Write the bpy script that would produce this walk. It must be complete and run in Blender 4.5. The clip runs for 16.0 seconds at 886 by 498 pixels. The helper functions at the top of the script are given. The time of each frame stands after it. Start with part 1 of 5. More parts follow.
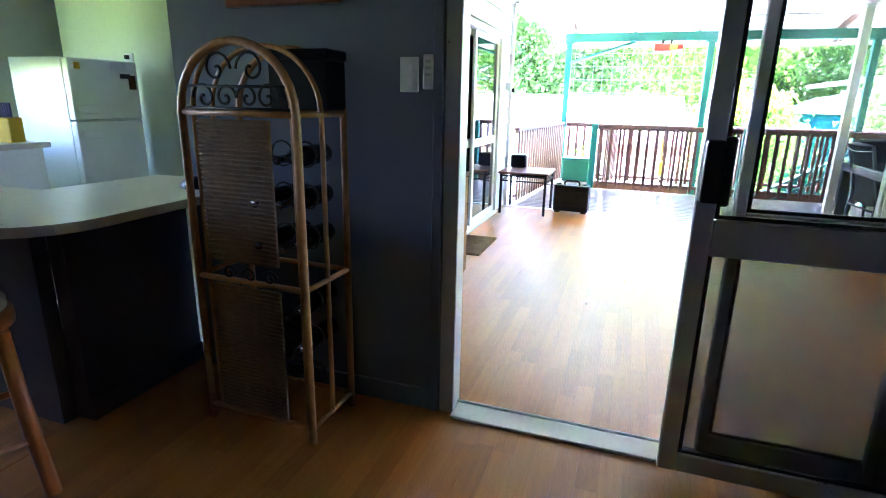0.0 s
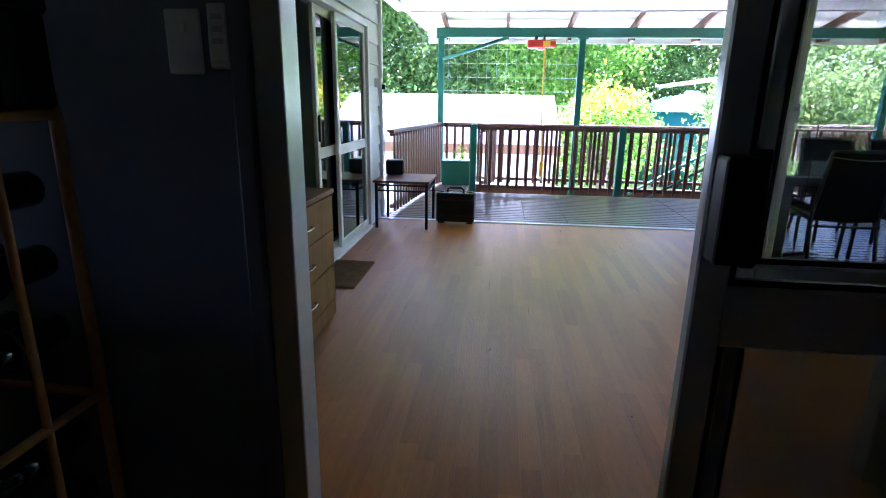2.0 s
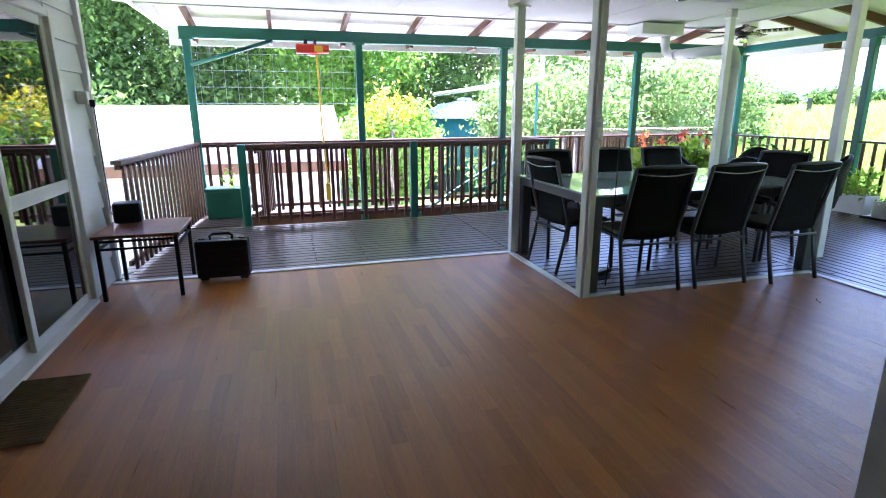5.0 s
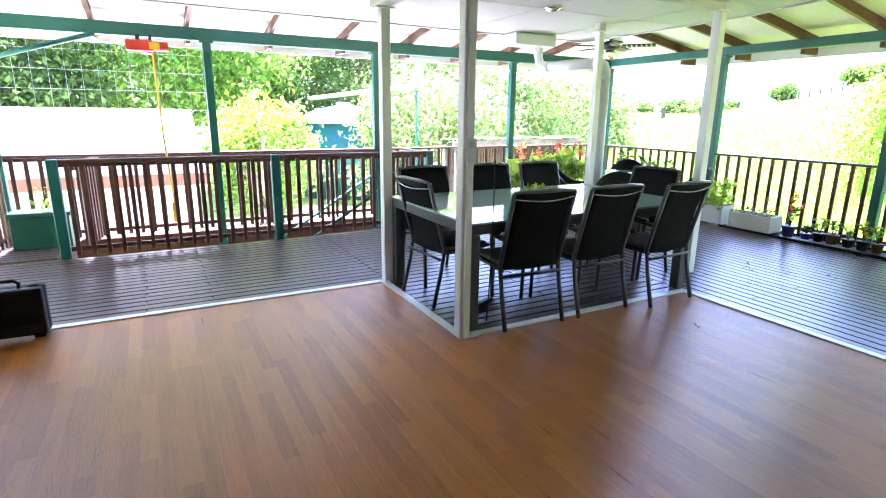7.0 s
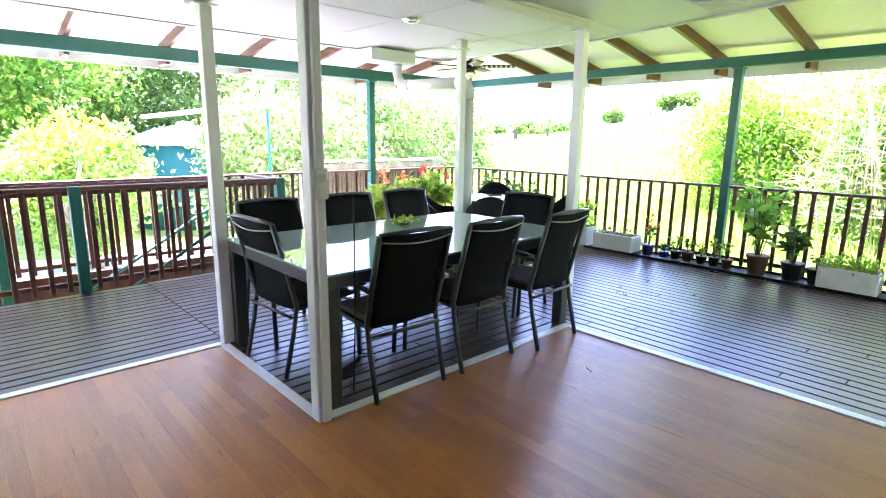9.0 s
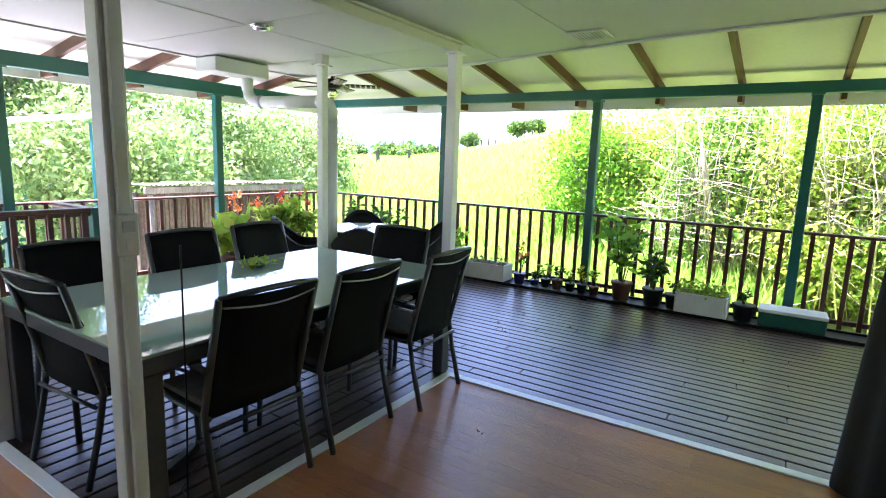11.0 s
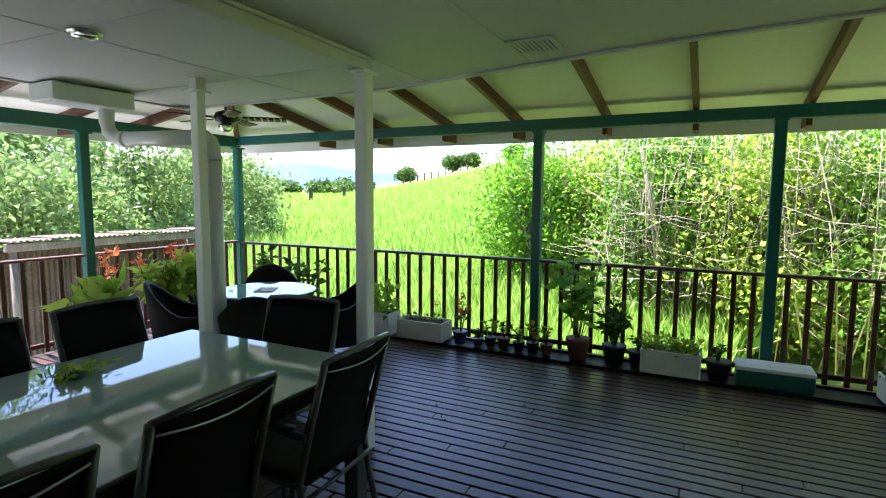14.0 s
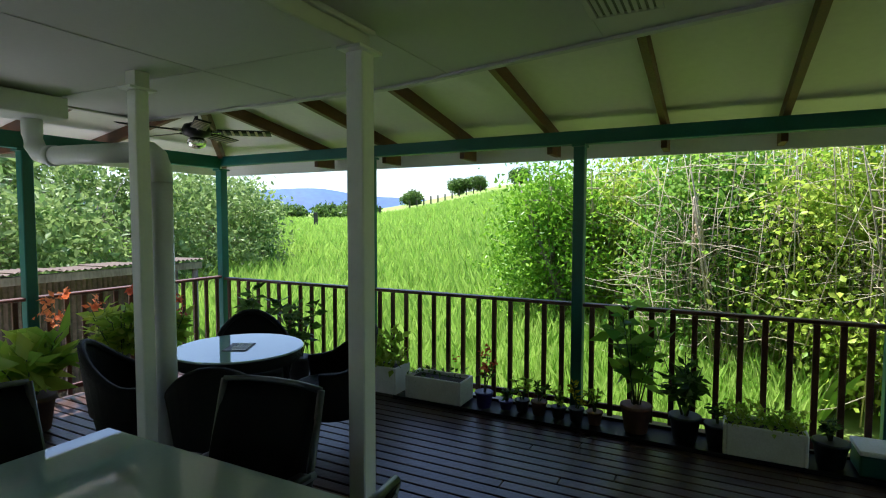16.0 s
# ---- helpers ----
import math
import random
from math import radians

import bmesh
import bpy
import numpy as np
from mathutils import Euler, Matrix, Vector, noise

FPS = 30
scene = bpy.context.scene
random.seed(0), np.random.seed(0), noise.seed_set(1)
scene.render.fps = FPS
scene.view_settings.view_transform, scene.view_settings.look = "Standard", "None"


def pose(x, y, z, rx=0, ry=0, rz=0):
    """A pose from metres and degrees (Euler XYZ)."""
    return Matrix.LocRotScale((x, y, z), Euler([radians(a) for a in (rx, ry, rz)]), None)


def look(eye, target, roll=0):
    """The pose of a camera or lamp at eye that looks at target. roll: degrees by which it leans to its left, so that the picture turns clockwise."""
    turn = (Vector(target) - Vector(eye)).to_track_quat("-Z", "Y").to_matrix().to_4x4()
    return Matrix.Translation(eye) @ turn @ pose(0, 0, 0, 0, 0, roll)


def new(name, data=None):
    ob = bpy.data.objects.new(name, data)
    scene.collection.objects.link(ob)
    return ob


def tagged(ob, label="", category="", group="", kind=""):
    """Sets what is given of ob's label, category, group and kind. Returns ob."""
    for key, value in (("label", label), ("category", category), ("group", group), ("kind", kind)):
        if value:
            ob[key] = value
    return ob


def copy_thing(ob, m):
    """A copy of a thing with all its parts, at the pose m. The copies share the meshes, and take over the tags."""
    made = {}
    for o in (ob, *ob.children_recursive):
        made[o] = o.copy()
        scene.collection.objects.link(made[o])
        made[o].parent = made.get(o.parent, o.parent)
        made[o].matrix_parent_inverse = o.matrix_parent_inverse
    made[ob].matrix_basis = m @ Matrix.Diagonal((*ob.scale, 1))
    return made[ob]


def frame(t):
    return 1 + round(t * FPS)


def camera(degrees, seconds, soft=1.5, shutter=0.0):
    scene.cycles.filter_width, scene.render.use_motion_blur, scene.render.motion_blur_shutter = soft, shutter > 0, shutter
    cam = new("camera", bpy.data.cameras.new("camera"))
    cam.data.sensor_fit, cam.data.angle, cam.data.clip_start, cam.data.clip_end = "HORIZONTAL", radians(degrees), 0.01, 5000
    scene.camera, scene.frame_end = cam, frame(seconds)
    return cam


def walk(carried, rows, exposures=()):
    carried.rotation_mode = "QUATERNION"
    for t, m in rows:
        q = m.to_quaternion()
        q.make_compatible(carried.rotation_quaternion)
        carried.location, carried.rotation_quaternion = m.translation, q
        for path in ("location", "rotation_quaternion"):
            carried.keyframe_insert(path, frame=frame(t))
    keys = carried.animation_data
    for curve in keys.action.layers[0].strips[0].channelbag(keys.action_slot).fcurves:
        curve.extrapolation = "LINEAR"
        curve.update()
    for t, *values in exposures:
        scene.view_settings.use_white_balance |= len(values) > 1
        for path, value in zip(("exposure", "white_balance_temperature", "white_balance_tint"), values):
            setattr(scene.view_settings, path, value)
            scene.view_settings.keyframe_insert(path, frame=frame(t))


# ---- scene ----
cam = camera(79.2, 16.0, 1.1)
PATH = [
    (0, (1.075, 2.097, 1.246), (0.447, 3.918, 0.709), 1.1),
    (0.5, (1.034, 2.267, 1.245), (0.533, 4.128, 0.711), 1.1),
    (1, (0.989, 2.445, 1.229), (0.608, 4.335, 0.698), 1.1),
    (1.5, (0.962, 2.692, 1.244), (0.69, 4.601, 0.715), 0.9),
    (2, (0.92, 2.902, 1.224), (0.717, 4.82, 0.696), 0.9),
    (2.5, (0.875, 3.143, 1.234), (0.781, 5.071, 0.71), 0.7),
    (3, (0.872, 3.353, 1.205), (0.917, 5.284, 0.687), 0.6),
    (3.5, (0.897, 3.542, 1.236), (1.087, 5.464, 0.717), 0.7),
    (4, (0.927, 3.701, 1.262), (1.238, 5.607, 0.74), 0.5),
    (4.2, (0.944, 3.763, 1.267), (1.302, 5.661, 0.749), 0.4),
    (6.3, (1.211, 4.205, 1.377), (1.994, 5.977, 0.881), 0.3),
    (6.5, (1.27, 4.271, 1.374), (2.084, 6.027, 0.871), 0.7),
    (7, (1.358, 4.41, 1.392), (2.276, 6.118, 0.903), 0.7),
    (7.5, (1.462, 4.566, 1.379), (2.526, 6.193, 0.91), 0.8),
    (8, (1.591, 4.716, 1.397), (2.769, 6.266, 0.941), 0.8),
    (8.5, (1.675, 4.83, 1.406), (2.927, 6.329, 0.975), 0.8),
    (9, (1.754, 4.953, 1.409), (3.08, 6.393, 0.997), 0.8),
    (9.5, (1.8, 5.043, 1.434), (3.226, 6.39, 1.041), 0.9),
    (10, (1.887, 5.128, 1.416), (3.409, 6.372, 1.044), 0.9),
    (10.2, (1.931, 5.189, 1.425), (3.49, 6.384, 1.051), 1.6),
    (12.3, (2.424, 5.426, 1.487), (4.172, 6.376, 1.211), 0.5),
    (12.5, (2.481, 5.453, 1.488), (4.231, 6.384, 1.220), 0.5),
    (13, (2.625, 5.534, 1.490), (4.400, 6.424, 1.246), 0.4),
    (13.5, (2.815, 5.615, 1.535), (4.593, 6.504, 1.312), 0.3),
    (14, (3.003, 5.730, 1.543), (4.786, 6.615, 1.345), 0.4),
    (14.5, (3.245, 5.900, 1.583), (5.029, 6.783, 1.394), 0.3),
    (15, (3.451, 6.026, 1.606), (5.231, 6.925, 1.446), 0.3),
    (15.5, (3.665, 6.165, 1.595), (5.442, 7.072, 1.454), 0.2),
    (16, (3.870, 6.285, 1.590), (5.648, 7.193, 1.478), 0.1),
]
walk(cam, [(t, look(eye, target, roll)) for t, eye, target, roll in PATH],
     [(0.0, 6.5, 5050, 30), (0.5, 5.9, 5050, 32), (1.0, 5.1, 5050, 32), (1.5, 4.4, 5000, 32), (2.5, 3.95, 5050, 32), (3.5, 3.45, 5150, 34), (4.2, 3.4, 5200, 34), (6.3, 4.3, 5550, 34), (7.5, 4.48, 5650, 34), (9.0, 4.56, 5700, 36),
      (10.2, 4.1, 5750, 34), (12.3, 3.05, 5750, 25), (13.5, 2.65, 5750, 20), (14.5, 2.12, 5750, 21), (16.0, 1.4, 5850, 14)])

# ---- light ----
SUN_EL, SUN_AZ = 66.0, 12.0
world = bpy.data.worlds.new("sky")
scene.world = world
world.use_nodes = True
_n = world.node_tree.nodes
_sky = _n.new("ShaderNodeTexSky")
_sky.sky_type = "NISHITA"
_sky.sun_disc = False
_sky.sun_elevation, _sky.sun_rotation = radians(SUN_EL), radians(SUN_AZ)
_bg = _n["Background"]
_bg.inputs["Strength"].default_value = 0.10
world.node_tree.links.new(_sky.outputs[0], _bg.inputs["Color"])
_s = bpy.data.lights.new("sun", "SUN")
_s.energy, _s.angle, _s.color = 5.0, radians(0.53), (1.0, 0.95, 0.87)
_sv = Vector((math.sin(radians(SUN_AZ)) * math.cos(radians(SUN_EL)), math.cos(radians(SUN_AZ)) * math.cos(radians(SUN_EL)), math.sin(radians(SUN_EL))))
new("sun", _s).matrix_world = look(_sv * 60, (0, 0, 0))


# ---- materials ----
def mat(name, col, rough=0.6, metal=0.0, var=0.25, scale=6.0, fine=60.0, bump=0.1, stretch=(1, 1, 1), col2=None, rnd=0.0, island=False, spec=0.5, leaf=0.0):
    """A surface with colour variation at two scales, fine relief and, with rnd, a tone of its own for each piece."""
    m = bpy.data.materials.new(name)
    m.use_nodes = True
    nt = m.node_tree
    n, l = nt.nodes, nt.links
    b = n["Principled BSDF"]
    b.inputs["Roughness"].default_value, b.inputs["Metallic"].default_value = rough, metal
    b.inputs["Specular IOR Level"].default_value = 0.18 if leaf else spec
    tc = n.new("ShaderNodeNewGeometry")
    mp = n.new("ShaderNodeMapping")
    mp.inputs["Scale"].default_value = stretch
    l.new(tc.outputs["Position"], mp.inputs["Vector"])
    big, small = n.new("ShaderNodeTexNoise"), n.new("ShaderNodeTexNoise")
    big.inputs["Scale"].default_value, small.inputs["Scale"].default_value = scale, fine
    big.inputs["Detail"].default_value, small.inputs["Detail"].default_value = 4.0, 3.0
    for t in (big, small):
        l.new(mp.outputs[0], t.inputs["Vector"])
    add = n.new("ShaderNodeMath")
    add.operation = "ADD"
    l.new(big.outputs["Fac"], add.inputs[0])
    l.new(small.outputs["Fac"], add.inputs[1])
    last = add.outputs[0]
    if rnd:
        src = tc.outputs["Random Per Island"] if island else n.new("ShaderNodeObjectInfo").outputs["Random"]
        ma = n.new("ShaderNodeMath")
        ma.operation = "MULTIPLY_ADD"
        l.new(src, ma.inputs[0])
        ma.inputs[1].default_value = rnd
        l.new(last, ma.inputs[2])
        last = ma.outputs[0]
    mr = n.new("ShaderNodeMapRange")
    mr.inputs["From Min"].default_value, mr.inputs["From Max"].default_value = 0.65, 1.35 + rnd
    l.new(last, mr.inputs["Value"])
    mix = n.new("ShaderNodeMix")
    mix.data_type = "RGBA"
    c2 = col2 or tuple(min(1, c * (1 + var)) for c in col)
    c1 = col if col2 else tuple(c * (1 - var) for c in col)
    mix.inputs["A"].default_value, mix.inputs["B"].default_value = (*c1, 1), (*c2, 1)
    l.new(mr.outputs[0], mix.inputs["Factor"])
    l.new(mix.outputs["Result"], b.inputs["Base Color"])
    rr = n.new("ShaderNodeMapRange")
    rr.inputs["To Min"].default_value, rr.inputs["To Max"].default_value = max(0.02, rough * 0.8), min(1, rough * 1.2)
    l.new(big.outputs["Fac"], rr.inputs["Value"])
    l.new(rr.outputs[0], b.inputs["Roughness"])
    if bump:
        bp = n.new("ShaderNodeBump")
        bp.inputs["Strength"].default_value, bp.inputs["Distance"].default_value = bump, 0.01
        l.new(small.outputs["Fac"], bp.inputs["Height"])
        l.new(bp.outputs[0], b.inputs["Normal"])
    if leaf:
        tr = n.new("ShaderNodeBsdfTranslucent")
        l.new(mix.outputs["Result"], tr.inputs["Color"])
        ms = n.new("ShaderNodeMixShader")
        ms.inputs[0].default_value = leaf
        l.new(b.outputs[0], ms.inputs[1])
        l.new(tr.outputs[0], ms.inputs[2])
        l.new(ms.outputs[0], n["Material Output"].inputs["Surface"])
    return m


def glass_mat(name, col=(1, 1, 1), rough=0.0):
    m = bpy.data.materials.new(name)
    m.use_nodes = True
    b = m.node_tree.nodes["Principled BSDF"]
    b.inputs["Base Color"].default_value = (*col, 1)
    b.inputs["Transmission Weight"].default_value, b.inputs["Roughness"].default_value, b.inputs["IOR"].default_value = 1.0, rough, 1.45
    return m


VINYL = dict(rough=0.30, spec=0.48, col2=(0.55, 0.210, 0.033), scale=3, fine=24, bump=0.30, stretch=(14, 0.8, 1), rnd=0.65)
M_VINYL = mat("vinyl_plank", (0.29, 0.088, 0.010), **VINYL)
M_VINYLF = mat("vinyl_plank_field", (0.29, 0.088, 0.010), island=True, **VINYL)
M_DECK = mat("stained_deck_board", (0.034, 0.018, 0.014), 0.30, spec=0.5, col2=(0.092, 0.052, 0.040), scale=2, fine=30, bump=0.25, stretch=(1, 1, 1), rnd=1.0)
M_JOINTSHADE = mat("dark_joint_and_gap_shade", (0.03, 0.02, 0.015), 0.8)
M_WHITE = mat("white_paint", (0.74, 0.75, 0.76), 0.45, var=0.04, scale=2, fine=40, bump=0.04)
M_BOARD = mat("weatherboard_paint", (0.70, 0.72, 0.74), 0.5, var=0.06, scale=2, fine=60, bump=0.08, stretch=(1, .3, 3))
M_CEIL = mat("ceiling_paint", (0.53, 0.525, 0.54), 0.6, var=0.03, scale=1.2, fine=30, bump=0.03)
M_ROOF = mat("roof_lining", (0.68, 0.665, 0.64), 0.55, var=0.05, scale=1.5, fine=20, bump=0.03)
M_RAFT = mat("rafter_timber", (0.052, 0.019, 0.008), 0.5, col2=(0.14, 0.055, 0.021), scale=3, fine=40, bump=0.2, stretch=(2, 2, 8))
M_GREEN = mat("green_painted_steel", (0.008, 0.11, 0.095), 0.4, var=0.15, scale=4, fine=80, bump=0.05)
M_RAIL = mat("brown_stained_rail", (0.055, 0.018, 0.013), 0.42, col2=(0.13, 0.042, 0.028), scale=5, fine=60, bump=0.15, stretch=(3, 3, 1))
M_ALU = mat("white_aluminium", (0.78, 0.79, 0.80), 0.35, var=0.04, bump=0.02)
M_ALUG = mat("grey_aluminium", (0.52, 0.54, 0.56), 0.3, metal=0.6, var=0.06, bump=0.03)
M_BLACK = mat("black_plastic", (0.008, 0.008, 0.010), 0.4, spec=0.25, var=0.3, bump=0.05)
M_SLING = mat("black_sling_mesh", (0.006, 0.0065, 0.008), 0.7, spec=0.12, var=0.4, scale=30, fine=700, bump=0.35)
M_FRAME = mat("dark_grey_metal", (0.085, 0.09, 0.097), 0.34, metal=0.5, var=0.15, bump=0.03)
M_WICKER = mat("black_wicker", (0.007, 0.006, 0.006), 0.5, spec=0.2, var=0.5, scale=60, fine=260, bump=0.9)
M_BLUEWALL = mat("blue_grey_wall_paint", (0.155, 0.172, 0.215), 0.7, spec=0.25, var=0.05, scale=1.5, fine=70, bump=0.05)
M_BARPANEL = mat("dark_brown_grey_panel", (0.075, 0.068, 0.072), 0.6, spec=0.3, var=0.12, scale=2, fine=60, bump=0.05)
M_LEAFB = mat("glossy_bush_leaf", (0.05, 0.19, 0.012), 0.32, col2=(0.36, 0.60, 0.045), scale=0.8, fine=3.0, bump=0, rnd=1.2, island=True, leaf=0.4)
M_KITCH = mat("kitchen_wall_paint", (0.62, 0.66, 0.52), 0.6, var=0.05, scale=1.5, fine=70, bump=0.04)
M_PIPE = mat("grey_pvc_pipe", (0.62, 0.64, 0.66), 0.35, var=0.05, bump=0.02)
M_CONC = mat("sunlit_concrete", (0.68, 0.665, 0.63), 0.85, var=0.14, scale=0.8, fine=25, bump=0.2)
M_GRASS = mat("grass", (0.20, 0.31, 0.05), 0.7, col2=(0.38, 0.47, 0.13), scale=0.25, fine=3.0, bump=0.4, leaf=0.25)
M_BLADE = mat("grass_blade", (0.23, 0.43, 0.05), 0.6, col2=(0.48, 0.64, 0.14), scale=0.25, fine=1.2, bump=0, rnd=0.8, island=True, leaf=0.45)
M_LEAF = mat("tree_leaf", (0.018, 0.055, 0.012), 0.40, col2=(0.17, 0.28, 0.06), scale=0.5, fine=2.0, bump=0, rnd=1.3, island=True, leaf=0.42)
M_LEAFP = mat("pale_tree_leaf", (0.06, 0.15, 0.025), 0.45, col2=(0.40, 0.50, 0.18), scale=0.5, fine=2.0, bump=0, rnd=1.3, island=True, leaf=0.35)
M_LEAFL = mat("lime_leaf", (0.16, 0.34, 0.025), 0.40, col2=(0.56, 0.64, 0.10), scale=0.6, fine=3.0, bump=0, rnd=1.3, island=True, leaf=0.55)
M_LEAFG = mat("fresh_green_leaf", (0.06, 0.22, 0.03), 0.40, col2=(0.36, 0.54, 0.08), scale=0.6, fine=3.0, bump=0, rnd=1.3, island=True, leaf=0.55)
M_LEAFY = mat("yellow_leaf", (0.36, 0.36, 0.02), 0.45, col2=(0.62, 0.55, 0.03), scale=0.6, fine=3.0, bump=0, rnd=0.9, island=True, leaf=0.4)
M_BARK = mat("grey_bark", (0.13, 0.10, 0.075), 0.85, col2=(0.32, 0.27, 0.21), scale=4, fine=30, bump=0.6, stretch=(1, 1, .3))
M_STEM = mat("pale_dry_stem", (0.30, 0.24, 0.14), 0.7, col2=(0.60, 0.52, 0.36), scale=4, fine=40, bump=0.3)
M_TANK = mat("blue_green_tank", (0.006, 0.115, 0.100), 0.5, var=0.12, scale=2, fine=40, bump=0.05)
M_TANKTOP = mat("pale_tank_roof", (0.62, 0.66, 0.68), 0.4, var=0.08, bump=0.05)
M_ZINC = mat("bright_zinc_sheet", (0.62, 0.63, 0.64), 0.45, metal=0.25, var=0.08, scale=2, fine=30, bump=0.05)
M_RED = mat("red_enamel", (0.55, 0.03, 0.015), 0.35, var=0.1, bump=0.02)
M_YEL = mat("yellow_plastic", (0.70, 0.45, 0.01), 0.4, var=0.1, bump=0.02)
M_TABLEWOOD = mat("red_brown_table_top", (0.16, 0.045, 0.02), 0.3, col2=(0.26, 0.09, 0.04), scale=3, fine=40, bump=0.08, stretch=(1, 8, 1))
M_CAB = mat("brown_laminate", (0.22, 0.11, 0.034), 0.5, spec=0.1, col2=(0.38, 0.215, 0.075), scale=2, fine=30, bump=0.08, stretch=(6, 6, 0.6))
M_CABTOP = mat("dark_laminate_top", (0.11, 0.055, 0.022), 0.45, spec=0.2, col2=(0.18, 0.095, 0.04), scale=2, fine=30, bump=0.08, stretch=(6, 0.6, 6))
M_CHROME = mat("chrome", (0.75, 0.75, 0.76), 0.15, metal=1.0, var=0.03, bump=0)
M_CANE = mat("honey_cane", (0.32, 0.13, 0.035), 0.4, col2=(0.52, 0.25, 0.08), scale=6, fine=60, bump=0.2)
M_SEAGR = mat("woven_seagrass", (0.19, 0.11, 0.045), 0.75, col2=(0.32, 0.20, 0.085), scale=30, fine=200, bump=0.8)
M_IRON = mat("black_iron", (0.014, 0.014, 0.016), 0.5, metal=0.4, var=0.2)
M_MATT = mat("coir_mat", (0.16, 0.09, 0.04), 0.95, col2=(0.30, 0.19, 0.09), scale=20, fine=300, bump=0.9)
M_FRIDGE = mat("white_enamel", (0.80, 0.82, 0.80), 0.25, var=0.03, bump=0.02)
M_COUNTER = mat("beige_laminate", (0.56, 0.50, 0.42), 0.3, var=0.10, scale=20, fine=200, bump=0.02)
M_ORANGE = mat("orange_stained_timber", (0.40, 0.12, 0.025), 0.35, col2=(0.55, 0.19, 0.045), scale=4, fine=40, bump=0.1, stretch=(4, 4, 1))
M_CREAM = mat("cream_fabric", (0.50, 0.44, 0.32), 0.9, var=0.1, scale=10, fine=200, bump=0.3)
M_FOAM = mat("stained_white_foam_box", (0.66, 0.65, 0.60), 0.8, col2=(0.82, 0.82, 0.79), scale=7, fine=90, bump=0.2)
M_SOIL = mat("dark_soil", (0.03, 0.02, 0.014), 0.95, var=0.4, scale=30, fine=90, bump=0.6)
M_POT = mat("black_pot", (0.02, 0.02, 0.02), 0.55, var=0.3, bump=0.1)
M_TERRA = mat("brown_pot", (0.16, 0.075, 0.045), 0.7, var=0.2, bump=0.2)
M_PURPLE = mat("blue_purple_pot", (0.05, 0.04, 0.16), 0.45, var=0.2, bump=0.05)
M_GTUB = mat("green_tub", (0.012, 0.10, 0.07), 0.45, var=0.15, bump=0.08)
M_FLOWR = mat("coral_red_flower", (0.62, 0.06, 0.035), 0.5, col2=(0.88, 0.26, 0.15), bump=0, rnd=0.6, island=True, leaf=0.3)
M_FLOWP = mat("peach_flower", (0.85, 0.16, 0.05), 0.5, col2=(0.92, 0.42, 0.18), bump=0, rnd=0.6, island=True, leaf=0.3)
M_JUGB = mat("brown_glaze", (0.06, 0.03, 0.015), 0.2, var=0.2, bump=0.02)
M_JUGC = mat("cream_glaze", (0.52, 0.46, 0.36), 0.25, var=0.08, bump=0.02)
M_TARP = mat("dark_cloth_cover", (0.018, 0.019, 0.022), 0.8, var=0.2, scale=8, fine=200, bump=0.3)
M_GLASS = glass_mat("clear_glass")
M_DGLASS = glass_mat("tinted_door_glass", (0.45, 0.45, 0.45))
M_DSCREEN = glass_mat("dark_tinted_glass", (0.16, 0.15, 0.14))
M_MIRROR = mat("dark_tinted_glass", (0.010, 0.012, 0.013), 0.02, var=0.1, bump=0, spec=1.0)
M_TGLASS = mat("frosted_green_glass", (0.33, 0.44, 0.43), 0.02, var=0.03, scale=1, bump=0, spec=1.0)


# ---- mesh helpers ----
def finish(bm, mats, smooth=False):
    me = bpy.data.meshes.new("mesh")
    bm.to_mesh(me)
    bm.free()
    for m in (mats if isinstance(mats, (list, tuple)) else [mats]):
        me.materials.append(m)
    if smooth:
        me.polygons.foreach_set("use_smooth", [True] * len(me.polygons))
    return me


def part(name, bm, material, parent=None, label="", smooth=False):
    """Links a bmesh as one mesh object under a thing or a part."""
    ob = new(name, finish(bm, material, smooth))
    if parent:
        ob.parent = parent
    if label:
        ob["label"] = label
    return ob


def thing(name, x, y, z, rz, label, category, group="", kind=""):
    ob = new(name)
    ob.empty_display_size = 0.1
    ob.matrix_world = pose(x, y, z, 0, 0, rz)
    return tagged(ob, label, category, group, kind)


def box(bm, x0, x1, y0, y1, z0, z1, bevel=0.0, mi=0, m=None):
    vs = [bm.verts.new(v) for v in ((x0, y0, z0), (x1, y0, z0), (x1, y1, z0), (x0, y1, z0), (x0, y0, z1), (x1, y0, z1), (x1, y1, z1), (x0, y1, z1))]
    fs = [bm.faces.new([vs[i] for i in f]) for f in ((3, 2, 1, 0), (4, 5, 6, 7), (0, 1, 5, 4), (1, 2, 6, 5), (2, 3, 7, 6), (3, 0, 4, 7))]
    for f in fs:
        f.material_index = mi
    if m is not None:
        bmesh.ops.transform(bm, matrix=m, verts=vs)
    if bevel:
        es = list({e for f in fs for e in f.edges})
        bmesh.ops.bevel(bm, geom=es, offset=bevel, segments=1 if bevel < 0.008 else 2, affect="EDGES", profile=0.6)
    return bm


def bx(*a, **k):
    return box(bmesh.new(), *a, **k)


